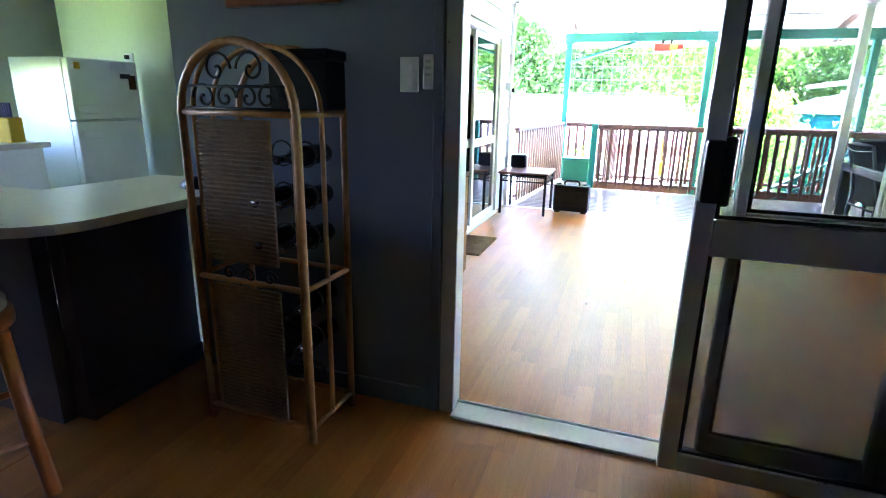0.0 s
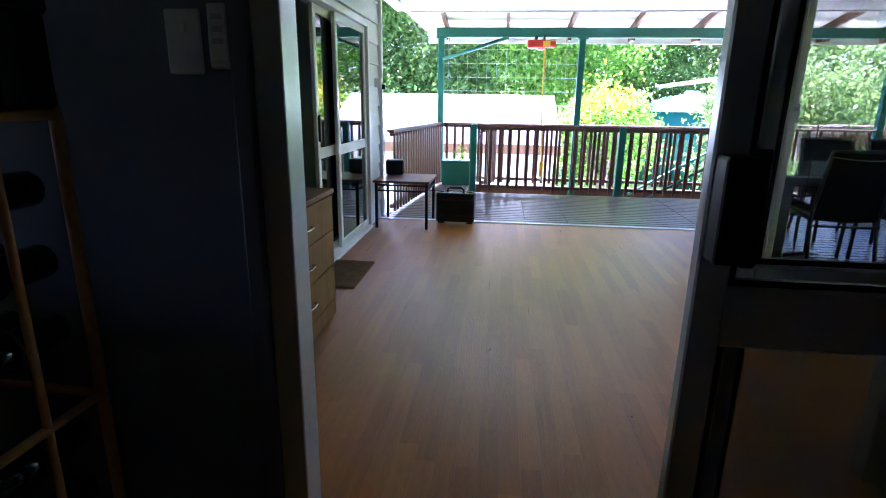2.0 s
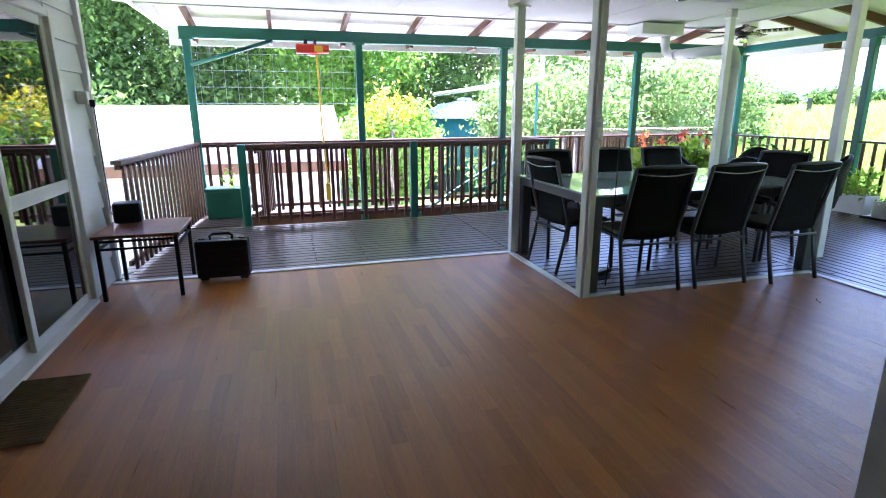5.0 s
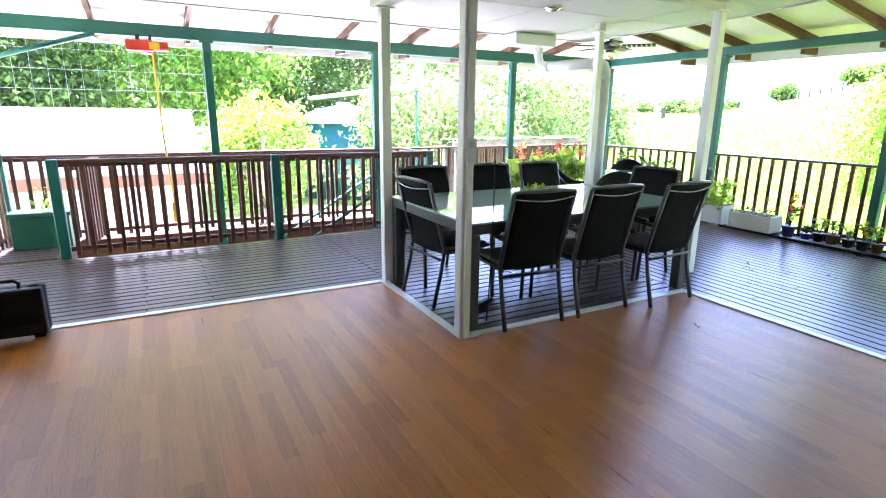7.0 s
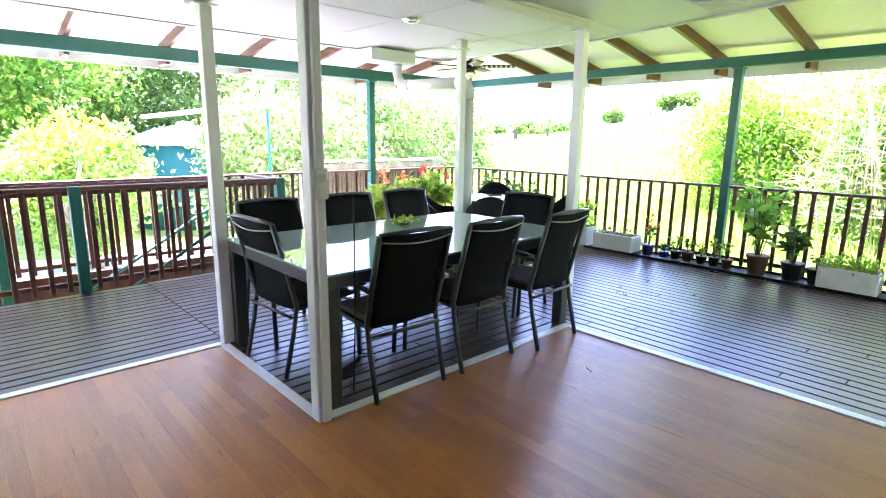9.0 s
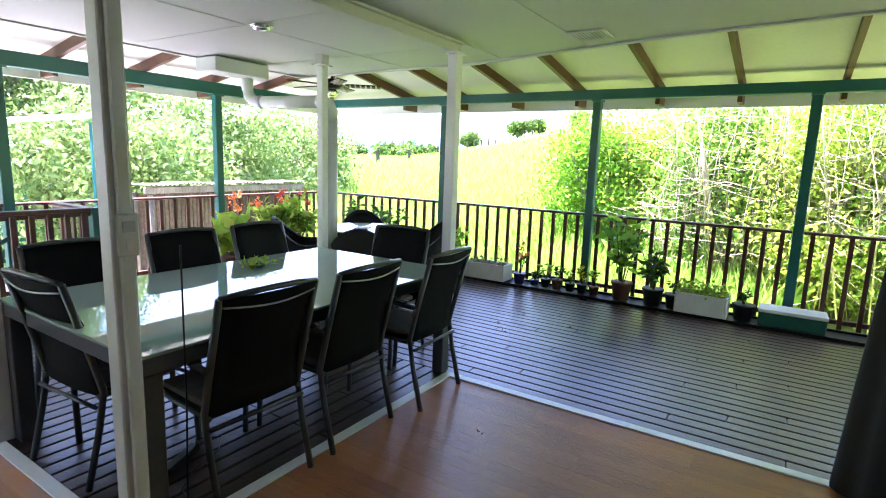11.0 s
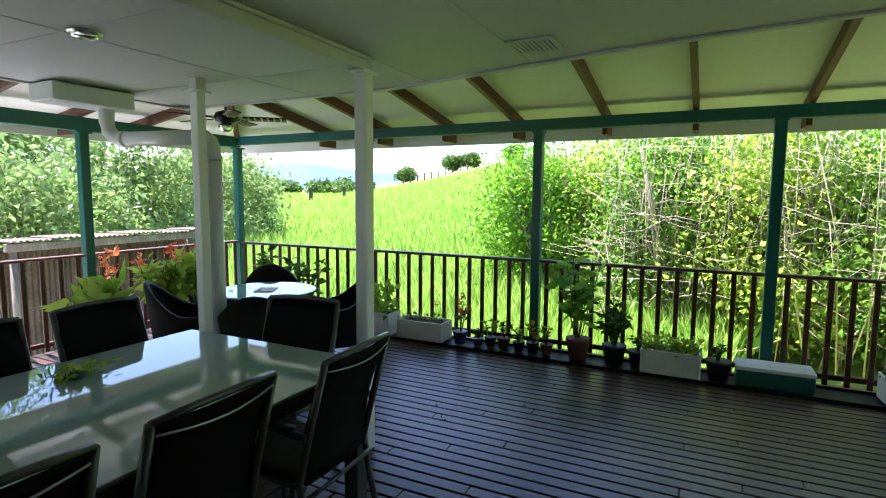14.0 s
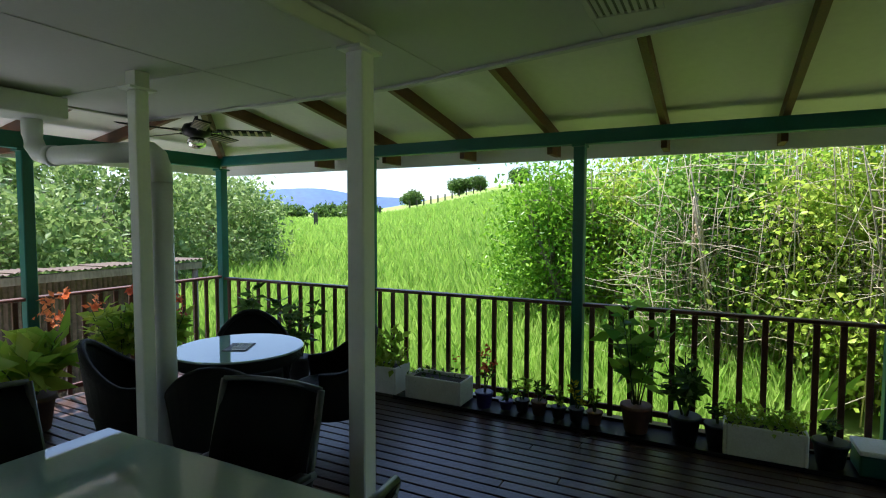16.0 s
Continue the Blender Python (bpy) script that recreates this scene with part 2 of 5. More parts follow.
def tube(bm, pts, r, seg=8, closed=False, mi=0):
    """A round tube through points; r may be a list."""
    pts = [Vector(p) for p in pts]
    rs = r if isinstance(r, (list, tuple)) else [r] * len(pts)
    rings, n = [], len(pts)
    up = Vector((0.31, 0.17, 0.93))
    for i, p in enumerate(pts):
        a = pts[(i - 1) % n] if (closed or i) else p
        b = pts[(i + 1) % n] if (closed or i < n - 1) else p
        d = (b - a).normalized()
        u = d.cross(up)
        if u.length < 0.05:
            u = d.cross(Vector((1, 0.2, 0)))
        u.normalize()
        v = d.cross(u)
        rings.append([bm.verts.new(p + rs[i] * (u * math.cos(q) + v * math.sin(q))) for q in [2 * math.pi * k / seg for k in range(seg)]])
    for i in range(n if closed else n - 1):
        A, B = rings[i], rings[(i + 1) % n]
        for k in range(seg):
            f = bm.faces.new((A[k], A[(k + 1) % seg], B[(k + 1) % seg], B[k]))
            f.material_index = mi
            f.smooth = True
    if not closed:
        bm.faces.new(list(reversed(rings[0]))).material_index = mi
        bm.faces.new(rings[-1]).material_index = mi
    return bm


def tb(pts, r, seg=8, closed=False):
    return tube(bmesh.new(), pts, r, seg, closed)


def lathe(bm, prof, seg=20, cx=0, cy=0, mi=0):
    """Turns a profile of (radius, height) round the upright axis."""
    rings = [[bm.verts.new((cx + r * math.cos(a), cy + r * math.sin(a), z)) for a in [2 * math.pi * k / seg for k in range(seg)]] for r, z in prof]
    for A, B in zip(rings, rings[1:]):
        for k in range(seg):
            f = bm.faces.new((A[k], A[(k + 1) % seg], B[(k + 1) % seg], B[k]))
            f.smooth, f.material_index = True, mi
    bm.faces.new(list(reversed(rings[0]))).material_index = mi
    bm.faces.new(rings[-1]).material_index = mi
    return bm


def lt(prof, seg=20, cx=0, cy=0):
    return lathe(bmesh.new(), prof, seg, cx, cy)


def slab(bm, grid, thick, mi=0):
    """A sheet through a grid of points, with thickness along -normal."""
    g = [[Vector(p) for p in row] for row in grid]
    R, C = len(g), len(g[0])
    nor = [[None] * C for _ in range(R)]
    for i in range(R):
        for j in range(C):
            du = g[min(i + 1, R - 1)][j] - g[max(i - 1, 0)][j]
            dv = g[i][min(j + 1, C - 1)] - g[i][max(j - 1, 0)]
            nor[i][j] = du.cross(dv).normalized()
    top = [[bm.verts.new(g[i][j]) for j in range(C)] for i in range(R)]
    bot = [[bm.verts.new(g[i][j] - nor[i][j] * thick) for j in range(C)] for i in range(R)]
    def q(a, b, c, d):
        f = bm.faces.new((a, b, c, d))
        f.material_index, f.smooth = mi, True
    for i in range(R - 1):
        for j in range(C - 1):
            q(top[i][j], top[i + 1][j], top[i + 1][j + 1], top[i][j + 1])
            q(bot[i][j], bot[i][j + 1], bot[i + 1][j + 1], bot[i + 1][j])
    for i in range(R - 1):
        q(top[i][0], bot[i][0], bot[i + 1][0], top[i + 1][0])
        q(top[i][C - 1], top[i + 1][C - 1], bot[i + 1][C - 1], bot[i][C - 1])
    for j in range(C - 1):
        q(top[0][j], top[0][j + 1], bot[0][j + 1], bot[0][j])
        q(top[R - 1][j], bot[R - 1][j], bot[R - 1][j + 1], top[R - 1][j + 1])
    return bm


def structure(name, bm, material, label, category, smooth=False):
    return tagged(part(name, bm, material, smooth=smooth), label, category, kind="structure")


def quads(name, verts, faces, material, parent=None):
    me = bpy.data.meshes.new(name)
    nv, nf = len(verts), len(faces)
    k = faces.shape[1]
    me.vertices.add(nv)
    me.vertices.foreach_set("co", np.asarray(verts, dtype=np.float32).ravel())
    me.loops.add(nf * k)
    me.loops.foreach_set("vertex_index", np.asarray(faces, dtype=np.int32).ravel())
    me.polygons.add(nf)
    me.polygons.foreach_set("loop_start", np.arange(0, nf * k, k, dtype=np.int32))
    me.update(calc_edges=True)
    me.materials.append(material)
    ob = new(name, me)
    if parent:
        ob.parent = parent
    return ob


def leaf_mesh(name, pts, size, material, parent=None, rng=None, aspect=0.45, droop=0.3, dirs=None):
    """Folded leaves, one at each point: a bent diamond of two halves."""
    n = len(pts)
    d = rng.normal(size=(n, 3)) if dirs is None else dirs + rng.normal(size=(n, 3)) * 0.45
    d[:, 2] -= droop
    d /= np.linalg.norm(d, axis=1)[:, None]
    s = np.cross(d, rng.normal(size=(n, 3)))
    s /= np.linalg.norm(s, axis=1)[:, None] + 1e-6
    u = np.cross(s, d)
    L = (size * rng.uniform(0.6, 1.35, n))[:, None]
    w = L * aspect * 0.5
    v = np.empty((n, 6, 3))
    v[:, 0] = pts
    v[:, 1] = pts + d * L * 0.45 + s * w + u * w * 0.35
    v[:, 2] = pts + d * L * 0.5
    v[:, 3] = pts + d * L * 0.45 - s * w + u * w * 0.35
    v[:, 4] = pts + d * L - u * w * 0.3
    v[:, 5] = v[:, 4]
    base = np.arange(n)[:, None] * 5
    v5 = v[:, :5].reshape(-1, 3)
    f = np.concatenate([base + np.array([[0, 1, 4, 2]]), base + np.array([[0, 2, 4, 3]])], axis=0)
    return quads(name, v5, f, material, parent)


def clumps(rng, n, centre, radii, k, spread):
    """Points gathered in k clumps on and in an uneven crown."""
    c = rng.normal(size=(k, 3))
    c /= np.linalg.norm(c, axis=1)[:, None]
    c *= rng.uniform(0.45, 1.05, (k, 1))
    c = np.asarray(centre) + c * np.asarray(radii)
    p = c[rng.integers(0, k, n)] + rng.normal(size=(n, 3)) * spread
    return p, c


# ---- structure ----
WX, WEND = -0.38, 8.62          # house wall on the verandah's west side
VN, AX, AY, CX = 8.5, 2.99, 7.18, 5.1   # edges of the vinyl floor
EX, NY = 8.25, 11.4             # east and north rails
CE, CN, CZ = 6.5, 10.15, 2.33     # flat ceiling

floor = structure("floor", box(box(bx(-0.4, AX, 3.98, VN, -0.06, -0.006), AX, CX, 3.98, AY, -0.06, -0.006), -5.2, CX, -1.5, 3.98, -0.06, -0.006), M_JOINTSHADE, "timber-look vinyl plank floor with warm brown strips", "floor")
def joists():
    b = bmesh.new()
    q = 1.2
    while q < NY:
        box(b, CX + 0.03, EX, q, q + 0.05, -0.15, -0.026)
        q += 0.45
    q = WX + 0.1
    while q < CX:
        box(b, q, q + 0.05, VN + 0.04 if q < AX else AY + 0.04, 10.49, -0.15, -0.026)
        q += 0.45
    return b
# added dark sheet below the joists stands for the shade in the gaps
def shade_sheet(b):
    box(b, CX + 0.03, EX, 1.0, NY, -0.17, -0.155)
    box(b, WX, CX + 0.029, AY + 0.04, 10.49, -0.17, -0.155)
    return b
deck = structure("deck", shade_sheet(joists()), M_JOINTSHADE, "dark brown stained timber deck boards with narrow gaps", "deck")
ground_z = -1.7

# white edge strips of the vinyl
bm = bmesh.new()
for a in ((WX, AX + 0.03, VN - 0.03, VN + 0.03), (AX - 0.03, AX + 0.03, AY - 0.03, VN - 0.031), (AX + 0.031, CX + 0.03, AY - 0.03, AY + 0.03), (CX - 0.03, CX + 0.03, 2.0, AY - 0.031)):
    box(bm, *a, -0.02, 0.008, 0.002)
structure("trim", bm, M_ALU, "white aluminium edge strip between vinyl and deck", "trim")

# house wall on the west with weatherboards
DW0, DW1, DH = 6.16, 8.1, 1.93
bm = bx(WX - 0.14, WX - 0.03, 4.0, DW0, -0.3, 2.6)
box(bm, WX - 0.14, WX - 0.03, DW1, WEND, -0.3, 2.6)
box(bm, WX - 0.14, WX - 0.03, DW0, DW1, DH, 2.6)
wall_w = structure("wall_west", bm, M_BOARD, "white painted weatherboard house wall", "wall")
bm = bmesh.new()
z = 0.0
bdata = {}
for y0, y1, zlo in ((4.06, DW0 - 0.05, 0.0), (DW1 + 0.05, WEND, 0.0), (DW0 - 0.05, DW1 + 0.05, DH + 0.04)):
    z = zlo
    while z < 2.3:
        key = (y0, y1)
        if key not in bdata:
            b = bmesh.new()
            vs = [b.verts.new(v) for v in ((0, y0, 0), (0.032, y0, 0), (0.010, y0, 0.2), (0, y0, 0.2), (0, y1, 0), (0.032, y1, 0), (0.010, y1, 0.2), (0, y1, 0.2))]
            for f in ((0, 1, 2, 3), (7, 6, 5, 4), (1, 5, 6, 2), (0, 4, 5, 1), (3, 2, 6, 7)):
                b.faces.new([vs[i] for i in f])
            bdata[key] = finish(b, M_BOARD)
        ob = new("weatherboard", bdata[key])
        ob.parent, ob.location = wall_w, (WX - 0.03, 0, z)
        z += 0.197
structure("corner_trim", bx(WX - 0.16, WX + 0.03, WEND, WEND + 0.06, -0.3, 2.32, 0.004), M_WHITE, "white corner board at the wall's end", "trim")

# sliding door in the west wall
door = thing("door_1", WX, DW0, 0, 0, "white aluminium sliding door with dark reflecting glass, half open", "door", kind="structure")
for nm, a in (("jamb", (-0.12, 0.03, 0.0, 0.05, 0, DH)), ("jamb", (-0.12, 0.03, DW1 - DW0 - 0.05, DW1 - DW0, 0, DH)), ("head", (-0.12, 0.03, 0.05, DW1 - DW0 - 0.05, DH - 0.05, DH)), ("sill", (-0.12, 0.05, 0.05, DW1 - DW0 - 0.05, 0.002, 0.03))):
    part(nm, bx(*a, bevel=0.004), M_ALU, door)
for k, (y0, y1, xo) in enumerate(((0.62, 1.28, -0.045), (0.98, 1.89, 0.0))):
    leaf = part("door_panel", bx(xo - 0.03, xo, y0, y0 + 0.055, 0.032, DH - 0.052, bevel=0.003), M_ALU, door)
    part("stile", bx(xo - 0.03, xo, y1 - 0.055, y1, 0.032, DH - 0.052, bevel=0.003), M_ALU, leaf)
    for z0, z1 in ((0.032, 0.09), (0.80, 0.88), (DH - 0.11, DH - 0.052)):
        part("rail", bx(xo - 0.028, xo - 0.002, y0 + 0.056, y1 - 0.056, z0, z1, bevel=0.003), M_ALU, leaf)
    for z0, z1 in ((0.091, 0.799), (0.881, DH - 0.111)):
        part("pane", bx(xo - 0.018, xo - 0.012, y0 + 0.057, y1 - 0.057, z0, z1), M_MIRROR, leaf, "dark glass pane")
    if k == 0:
        part("handle", bx(xo + 0.001, xo + 0.02, y0 + 0.012, y0 + 0.04, 0.93, 1.12, bevel=0.004), M_BLACK, leaf, "black pull handle")

# wall between living room and verandah
OX0, OX1, OH, WY0, WY1 = 0.49, 1.95, 2.08, 3.96, 4.04
bm = bx(-0.78, OX0 - 0.06, WY0, WY1, 0, 2.4)
box(bm, OX1 + 0.06, 5.1, WY0, WY1, 0, 2.4)
box(bm, OX0 - 0.06, OX1 + 0.06, WY0, WY1, OH + 0.04, 2.4)
structure("wall_south", bm, [M_BLUEWALL], "blue grey painted living room wall", "wall")
bm = bmesh.new()
for x0, x1 in ((-0.75, OX0 - 0.1), (OX1 + 0.1, 5.1)):
    box(bm, x0, x1, WY0 - 0.014, WY0 - 0.001, 0, 0.09, 0.003)
structure("baseboard", bm, M_BLUEWALL, "blue grey painted skirting board", "baseboard")
bm = bmesh.new()
for a in ((OX0 - 0.1, OX0 - 0.061, 0, OH + 0.08), (OX1 + 0.061, OX1 + 0.1, 0, OH + 0.08)):
    box(bm, a[0], a[1], WY0 - 0.02, WY0 - 0.001, a[2], a[3], 0.004)
structure("architrave", bm, M_BLUEWALL, "blue grey painted door architrave", "trim")

door2 = thing("door_2", OX0, WY0, 0, 0, "white aluminium sliding glass door standing half open", "door", kind="structure")
W = OX1 - OX0
for nm, a in (("jamb", (-0.06, 0.0, -0.004, 0.085, 0, OH)), ("jamb", (W, W + 0.06, -0.004, 0.085, 0, OH)), ("head", (-0.06, W + 0.06, -0.13, 0.085, OH, OH + 0.04)), ("sill", (0, W, -0.045, 0.085, 0.0, 0.014)), ("track", (0, W, 0.055, 0.065, 0.018, 0.03))):
    # jambs take the grey metal: their indoor shade is put into the colour
    part(nm, bx(*a, bevel=0.003), M_ALUG if nm == "jamb" else M_ALU, door2)
def sash(y, x0, x1, col, handle, sw=0.058):
    lf = part("door_panel", bx(x0, x0 + sw, y - 0.018, y + 0.018, 0.031, OH - 0.002, bevel=0.004), col, door2)
    part("stile", bx(x1 - sw, x1, y - 0.018, y + 0.018, 0.031, OH - 0.002, bevel=0.004), col, lf)
    for z0, z1 in ((0.031, 0.10), (0.80, 0.915), (OH - 0.08, OH - 0.002)):
        part("rail", bx(x0 + sw + 0.001, x1 - sw - 0.001, y - 0.016, y + 0.016, z0, z1, bevel=0.004), col, lf)
    for z0, z1 in ((0.101, 0.799), (0.916, OH - 0.081)):
        g = part("pane", bx(x0 + sw + 0.002, x1 - sw - 0.002, y - 0.003, y + 0.003, z0, z1), (M_DSCREEN if z0 < 0.5 else M_DGLASS) if handle else M_GLASS, lf, "clear glass pane")
        g.visible_shadow = False
        part("gasket", box(bx(x0 + sw + 0.0015, x0 + sw + 0.013, y - 0.008, y + 0.008, z0, z1), x0 + sw + 0.0135, x1 - sw - 0.002, y - 0.008, y + 0.008, z0, z0 + 0.012), M_BLACK, lf, "black rubber gasket")
    if handle:
        part("lock", bx(x0 + 0.004, x0 + 0.054, y - 0.075, y - 0.019, 0.97, 1.15, bevel=0.008), M_BLACK, lf, "black lock body")
        part("pull", bx(x0 + 0.055, x0 + 0.085, y - 0.05, y - 0.02, 0.96, 1.16, bevel=0.006), M_BLACK, lf, "black pull handle")
    return lf
sash(-0.095, 0.78, 1.85, M_ALUG, True)
sash(0.06, 0.915, W - 0.004, M_ALU, False, 0.034)

# wing of the house beside the door
structure("wall_wing", box(box(bx(2.22, 5.08, 4.045, 4.65, 0, CZ - 0.002), 2.26, 5.08, 4.651, 4.663, 0, 0.09, 0.003), 2.18, 2.259, 4.60, 4.67, 0.0, CZ - 0.002, 0.004), M_BOARD, "pale painted wing wall beside the sliding door", "wall")
# living room shell and kitchen
bm = bmesh.new()
box(bm, -5.2, 5.1, -1.6, -1.5, 0, 2.4)
box(bm, 5.0, 5.1, -1.5, WY0, 0, 2.4)
structure("wall_living", bm, M_BLUEWALL, "blue grey living room walls", "wall")
structure("ceiling_living", box(bx(-5.3, 5.1, -1.6, WY1, 2.4, 2.5), -5.3, WX - 0.141, WY1, 8.6, 2.4, 2.5), M_CEIL, "flat white living room ceiling", "ceiling")

# flat verandah ceiling, beam, soffit
EDGE = [(CE, CN), (CE - 0.02, 7.9), (6.06, 6.1), (5.75, 3.8), (5.6, 1.0)]   # east edge of the ceiling, north to south
def edge_x(y):
    for (xa, ya), (xb, yb) in zip(EDGE, EDGE[1:]):
        if yb <= y <= ya:
            return xb + (xa - xb) * (y - yb) / (ya - yb)
def prism(bm, pts, z0, z1):
    """An upright slab over an outline given counter-clockwise."""
    lo = [bm.verts.new((x, y, z0)) for x, y in pts]
    hi = [bm.verts.new((x, y, z1)) for x, y in pts]
    bm.faces.new(list(reversed(lo)))
    bm.faces.new(hi)
    for i in range(len(pts)):
        k = (i + 1) % len(pts)
        bm.faces.new((lo[i], lo[k], hi[k], hi[i]))
    return bm
bm = prism(bmesh.new(), [(WX - 0.1, WY1), (CX, WY1), (CX, 1.0)] + EDGE[::-1] + [(WX - 0.1, CN)], CZ, CZ + 0.06)
box(bm, WX, CE - 0.12, CN - 0.1, CN - 0.04, CZ + 0.061, 2.8)
for (xa, ya), (xb, yb) in zip(EDGE, EDGE[1:]):
    prism(bm, [(xb - 0.10, yb), (xb - 0.04, yb), (xa - 0.04, ya - 0.001), (xa - 0.10, ya - 0.001)], CZ + 0.061, 2.9)
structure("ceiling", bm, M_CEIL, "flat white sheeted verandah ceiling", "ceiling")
bm = bmesh.new()
for x in (1.0, 2.2, 3.4, 4.6, 5.75):
    box(bm, x - 0.005, x + 0.005, 7.62 if x > 5 else WY1, CN - 0.05, CZ - 0.003, CZ - 0.001)
for y in (5.6, 6.72, 8.6):
    box(bm, WX, 4.594, y - 0.005, y + 0.005, CZ - 0.0035, CZ - 0.001)
    box(bm, 4.606, edge_x(y) - 0.06, y - 0.005, y + 0.005, CZ - 0.0035, CZ - 0.001)
box(bm, 5.67, edge_x(7.53) - 0.06, 7.525, 7.535, CZ - 0.0035, CZ - 0.001)
box(bm, WX, CE - 0.05, CN - 0.045, CN, CZ - 0.014, CZ - 0.001, 0.003)
for (xa, ya), (xb, yb) in zip(EDGE, EDGE[1:]):
    prism(bm, [(xb - 0.045, yb), (xb, yb), (xa, ya - 0.001), (xa - 0.045, ya - 0.001)], CZ - 0.014, CZ - 0.001)
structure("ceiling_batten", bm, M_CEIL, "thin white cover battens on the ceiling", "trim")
BY0, BY1 = 7.53, 7.63
bm = bx(AX + 0.051, 5.67, BY0, BY1, CZ - 0.08, CZ - 0.001, 0.006)
box(bm, AX + 0.051, 5.67, BY0 - 0.03, BY0 - 0.001, CZ - 0.022, CZ - 0.001, 0.006)
box(bm, AX - 0.05, AX + 0.05, AY - 0.05, VN + 0.09, CZ - 0.155, CZ - 0.001, 0.005)
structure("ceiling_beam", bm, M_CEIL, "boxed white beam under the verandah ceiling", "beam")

# roof lining, two planes meeting on a hip
S = 0.17
ZR = 2.40
RX, RY = EX + 0.42, NY + 0.42
def roof_z(d):
    return ZR + S * d
bm = bmesh.new()
def roofpoly(pts):
    lo = [bm.verts.new(p) for p in pts]
    hi = [bm.verts.new((p[0], p[1], p[2] + 0.03)) for p in pts]
    bm.faces.new(lo)
    bm.faces.new(list(reversed(hi)))
    n = len(pts)
    for i in range(n):
        bm.faces.new((lo[i], hi[i], hi[(i + 1) % n], lo[(i + 1) % n]))
HX, HY = 5.4, NY - (EX - 5.4)
roofpoly([(RX, 0.5, roof_z(-0.42)), (RX, RY, roof_z(-0.42)), (HX, HY, roof_z(EX - HX)), (HX, 0.5, roof_z(EX - HX))])
roofpoly([(RX, RY, roof_z(-0.42)), (-0.3, RY, roof_z(-0.42)), (-0.3, HY, roof_z(EX - HX)), (HX, HY, roof_z(EX - HX))])
structure("roof", bm, M_ROOF, "white lined verandah roof sloping down to the eaves", "roof")
structure("roof_main", bx(-6, 5.5, -3, CN - 0.1, 2.905, 2.96), M_ZINC, "main house roof over the ceilings", "roof")
bm = bx(RX - 0.02, RX + 0.01, 0.5, RY, roof_z(-0.42) - 0.21, roof_z(-0.42) - 0.002)
box(bm, -0.3, RX - 0.021, RY - 0.02, RY + 0.01, roof_z(-0.42) - 0.21, roof_z(-0.42) - 0.002)
structure("fascia", bm, M_WHITE, "white fascia board along the eaves", "trim")
structure("gable_trim", bx(-0.34, -0.301, HY, RY, 2.3, 2.52), M_WHITE, "white barge board", "trim")

# rafters
def rafter(p, q, w=0.045, h=0.10, tail=True):
    p, q = Vector(p), Vector(q)
    d = q - p
    s = Vector((-d.y, d.x, 0)).normalized() * w / 2
    b = bmesh.new()
    vs = [b.verts.new(v) for v in (p - s, p + s, q + s, q - s, p - s - Vector((0, 0, h)), p + s - Vector((0, 0, h)), q + s - Vector((0, 0, h)), q - s - Vector((0, 0, h)))]
    for f in ((0, 1, 2, 3), (7, 6, 5, 4), (0, 4, 5, 1), (1, 5, 6, 2), (2, 6, 7, 3), (3, 7, 4, 0)):
        b.faces.new([vs[i] for i in f])
    if tail:
        e = (d * Vector((1, 1, 0))).normalized()
        t0, t1 = q - e * 0.28, q - e * 0.002
        vs = [b.verts.new((v.x, v.y, z)) for z in (2.135, q.z - h * 0.5) for v in (t0 - s, t0 + s, t1 + s, t1 - s)]
        for f in ((3, 2, 1, 0), (4, 5, 6, 7), (0, 1, 5, 4), (1, 2, 6, 5), (2, 3, 7, 6), (3, 0, 4, 7)):
            b.faces.new([vs[i] for i in f])
    return tagged(part("rafter", b, M_RAFT), "brown timber rafter under the white roof lining", "rafter", "verandah rafters", "structure")
for y in (1.5, 2.4, 3.27, 4.15, 5.04, 5.88, 6.66, 7.55, 8.36, 9.2, 10.05):
    x1 = HX if y <= HY else EX - (NY - y)
    rafter((x1, y, roof_z(EX - x1) - 0.004), (EX + 0.34, y, roof_z(-0.34) - 0.004))
for x in (0.02, 0.93, 1.84, 2.75, 3.66, 4.57, 5.4, 6.25, 7.0):
    y1 = HY if x <= HX else NY - (EX - x)
    rafter((x, y1, roof_z(NY - y1) - 0.004), (x, NY + 0.34, roof_z(-0.34) - 0.004))
rafter((HX, HY, roof_z(EX - HX) - 0.006), (EX + 0.34, NY + 0.34, roof_z(-0.34) - 0.006), 0.05, 0.13, False)

# green beams and posts
BZ0, BZ1 = 2.19, 2.296
bm = bx(EX - 0.045, EX + 0.045, 0.8, NY + 0.045, BZ0, BZ1, 0.005)
box(bm, -0.12, EX - 0.046, NY - 0.045, NY + 0.045, BZ0 - 0.03, BZ1, 0.005)
structure("eave_beam", bm, M_GREEN, "dark green painted steel eave beam", "beam")
def green_post(x, y, z0=-0.1, w=0.045):
    ob = thing("verandah_post", x, y, 0, 0, "dark green painted square verandah post", "post", "green verandah posts", "structure")
    part("shaft", bx(-w, w, -w, w, z0, BZ0 - 0.031 if y > 11 else BZ0, bevel=0.006), M_GREEN, ob)
    part("cap_plate", bx(-w - 0.03, w + 0.03, -w - 0.008, w + 0.008, BZ0 - 0.05 if y > 11 else BZ0 - 0.02, BZ0 - 0.032 if y > 11 else BZ0 - 0.001), M_GREEN, ob)
for x, y in ((EX, 9.32), (EX, 7.28), (EX, 5.24), (EX, 3.2), (EX, NY), (6.27, NY)):
    green_post(x, y)
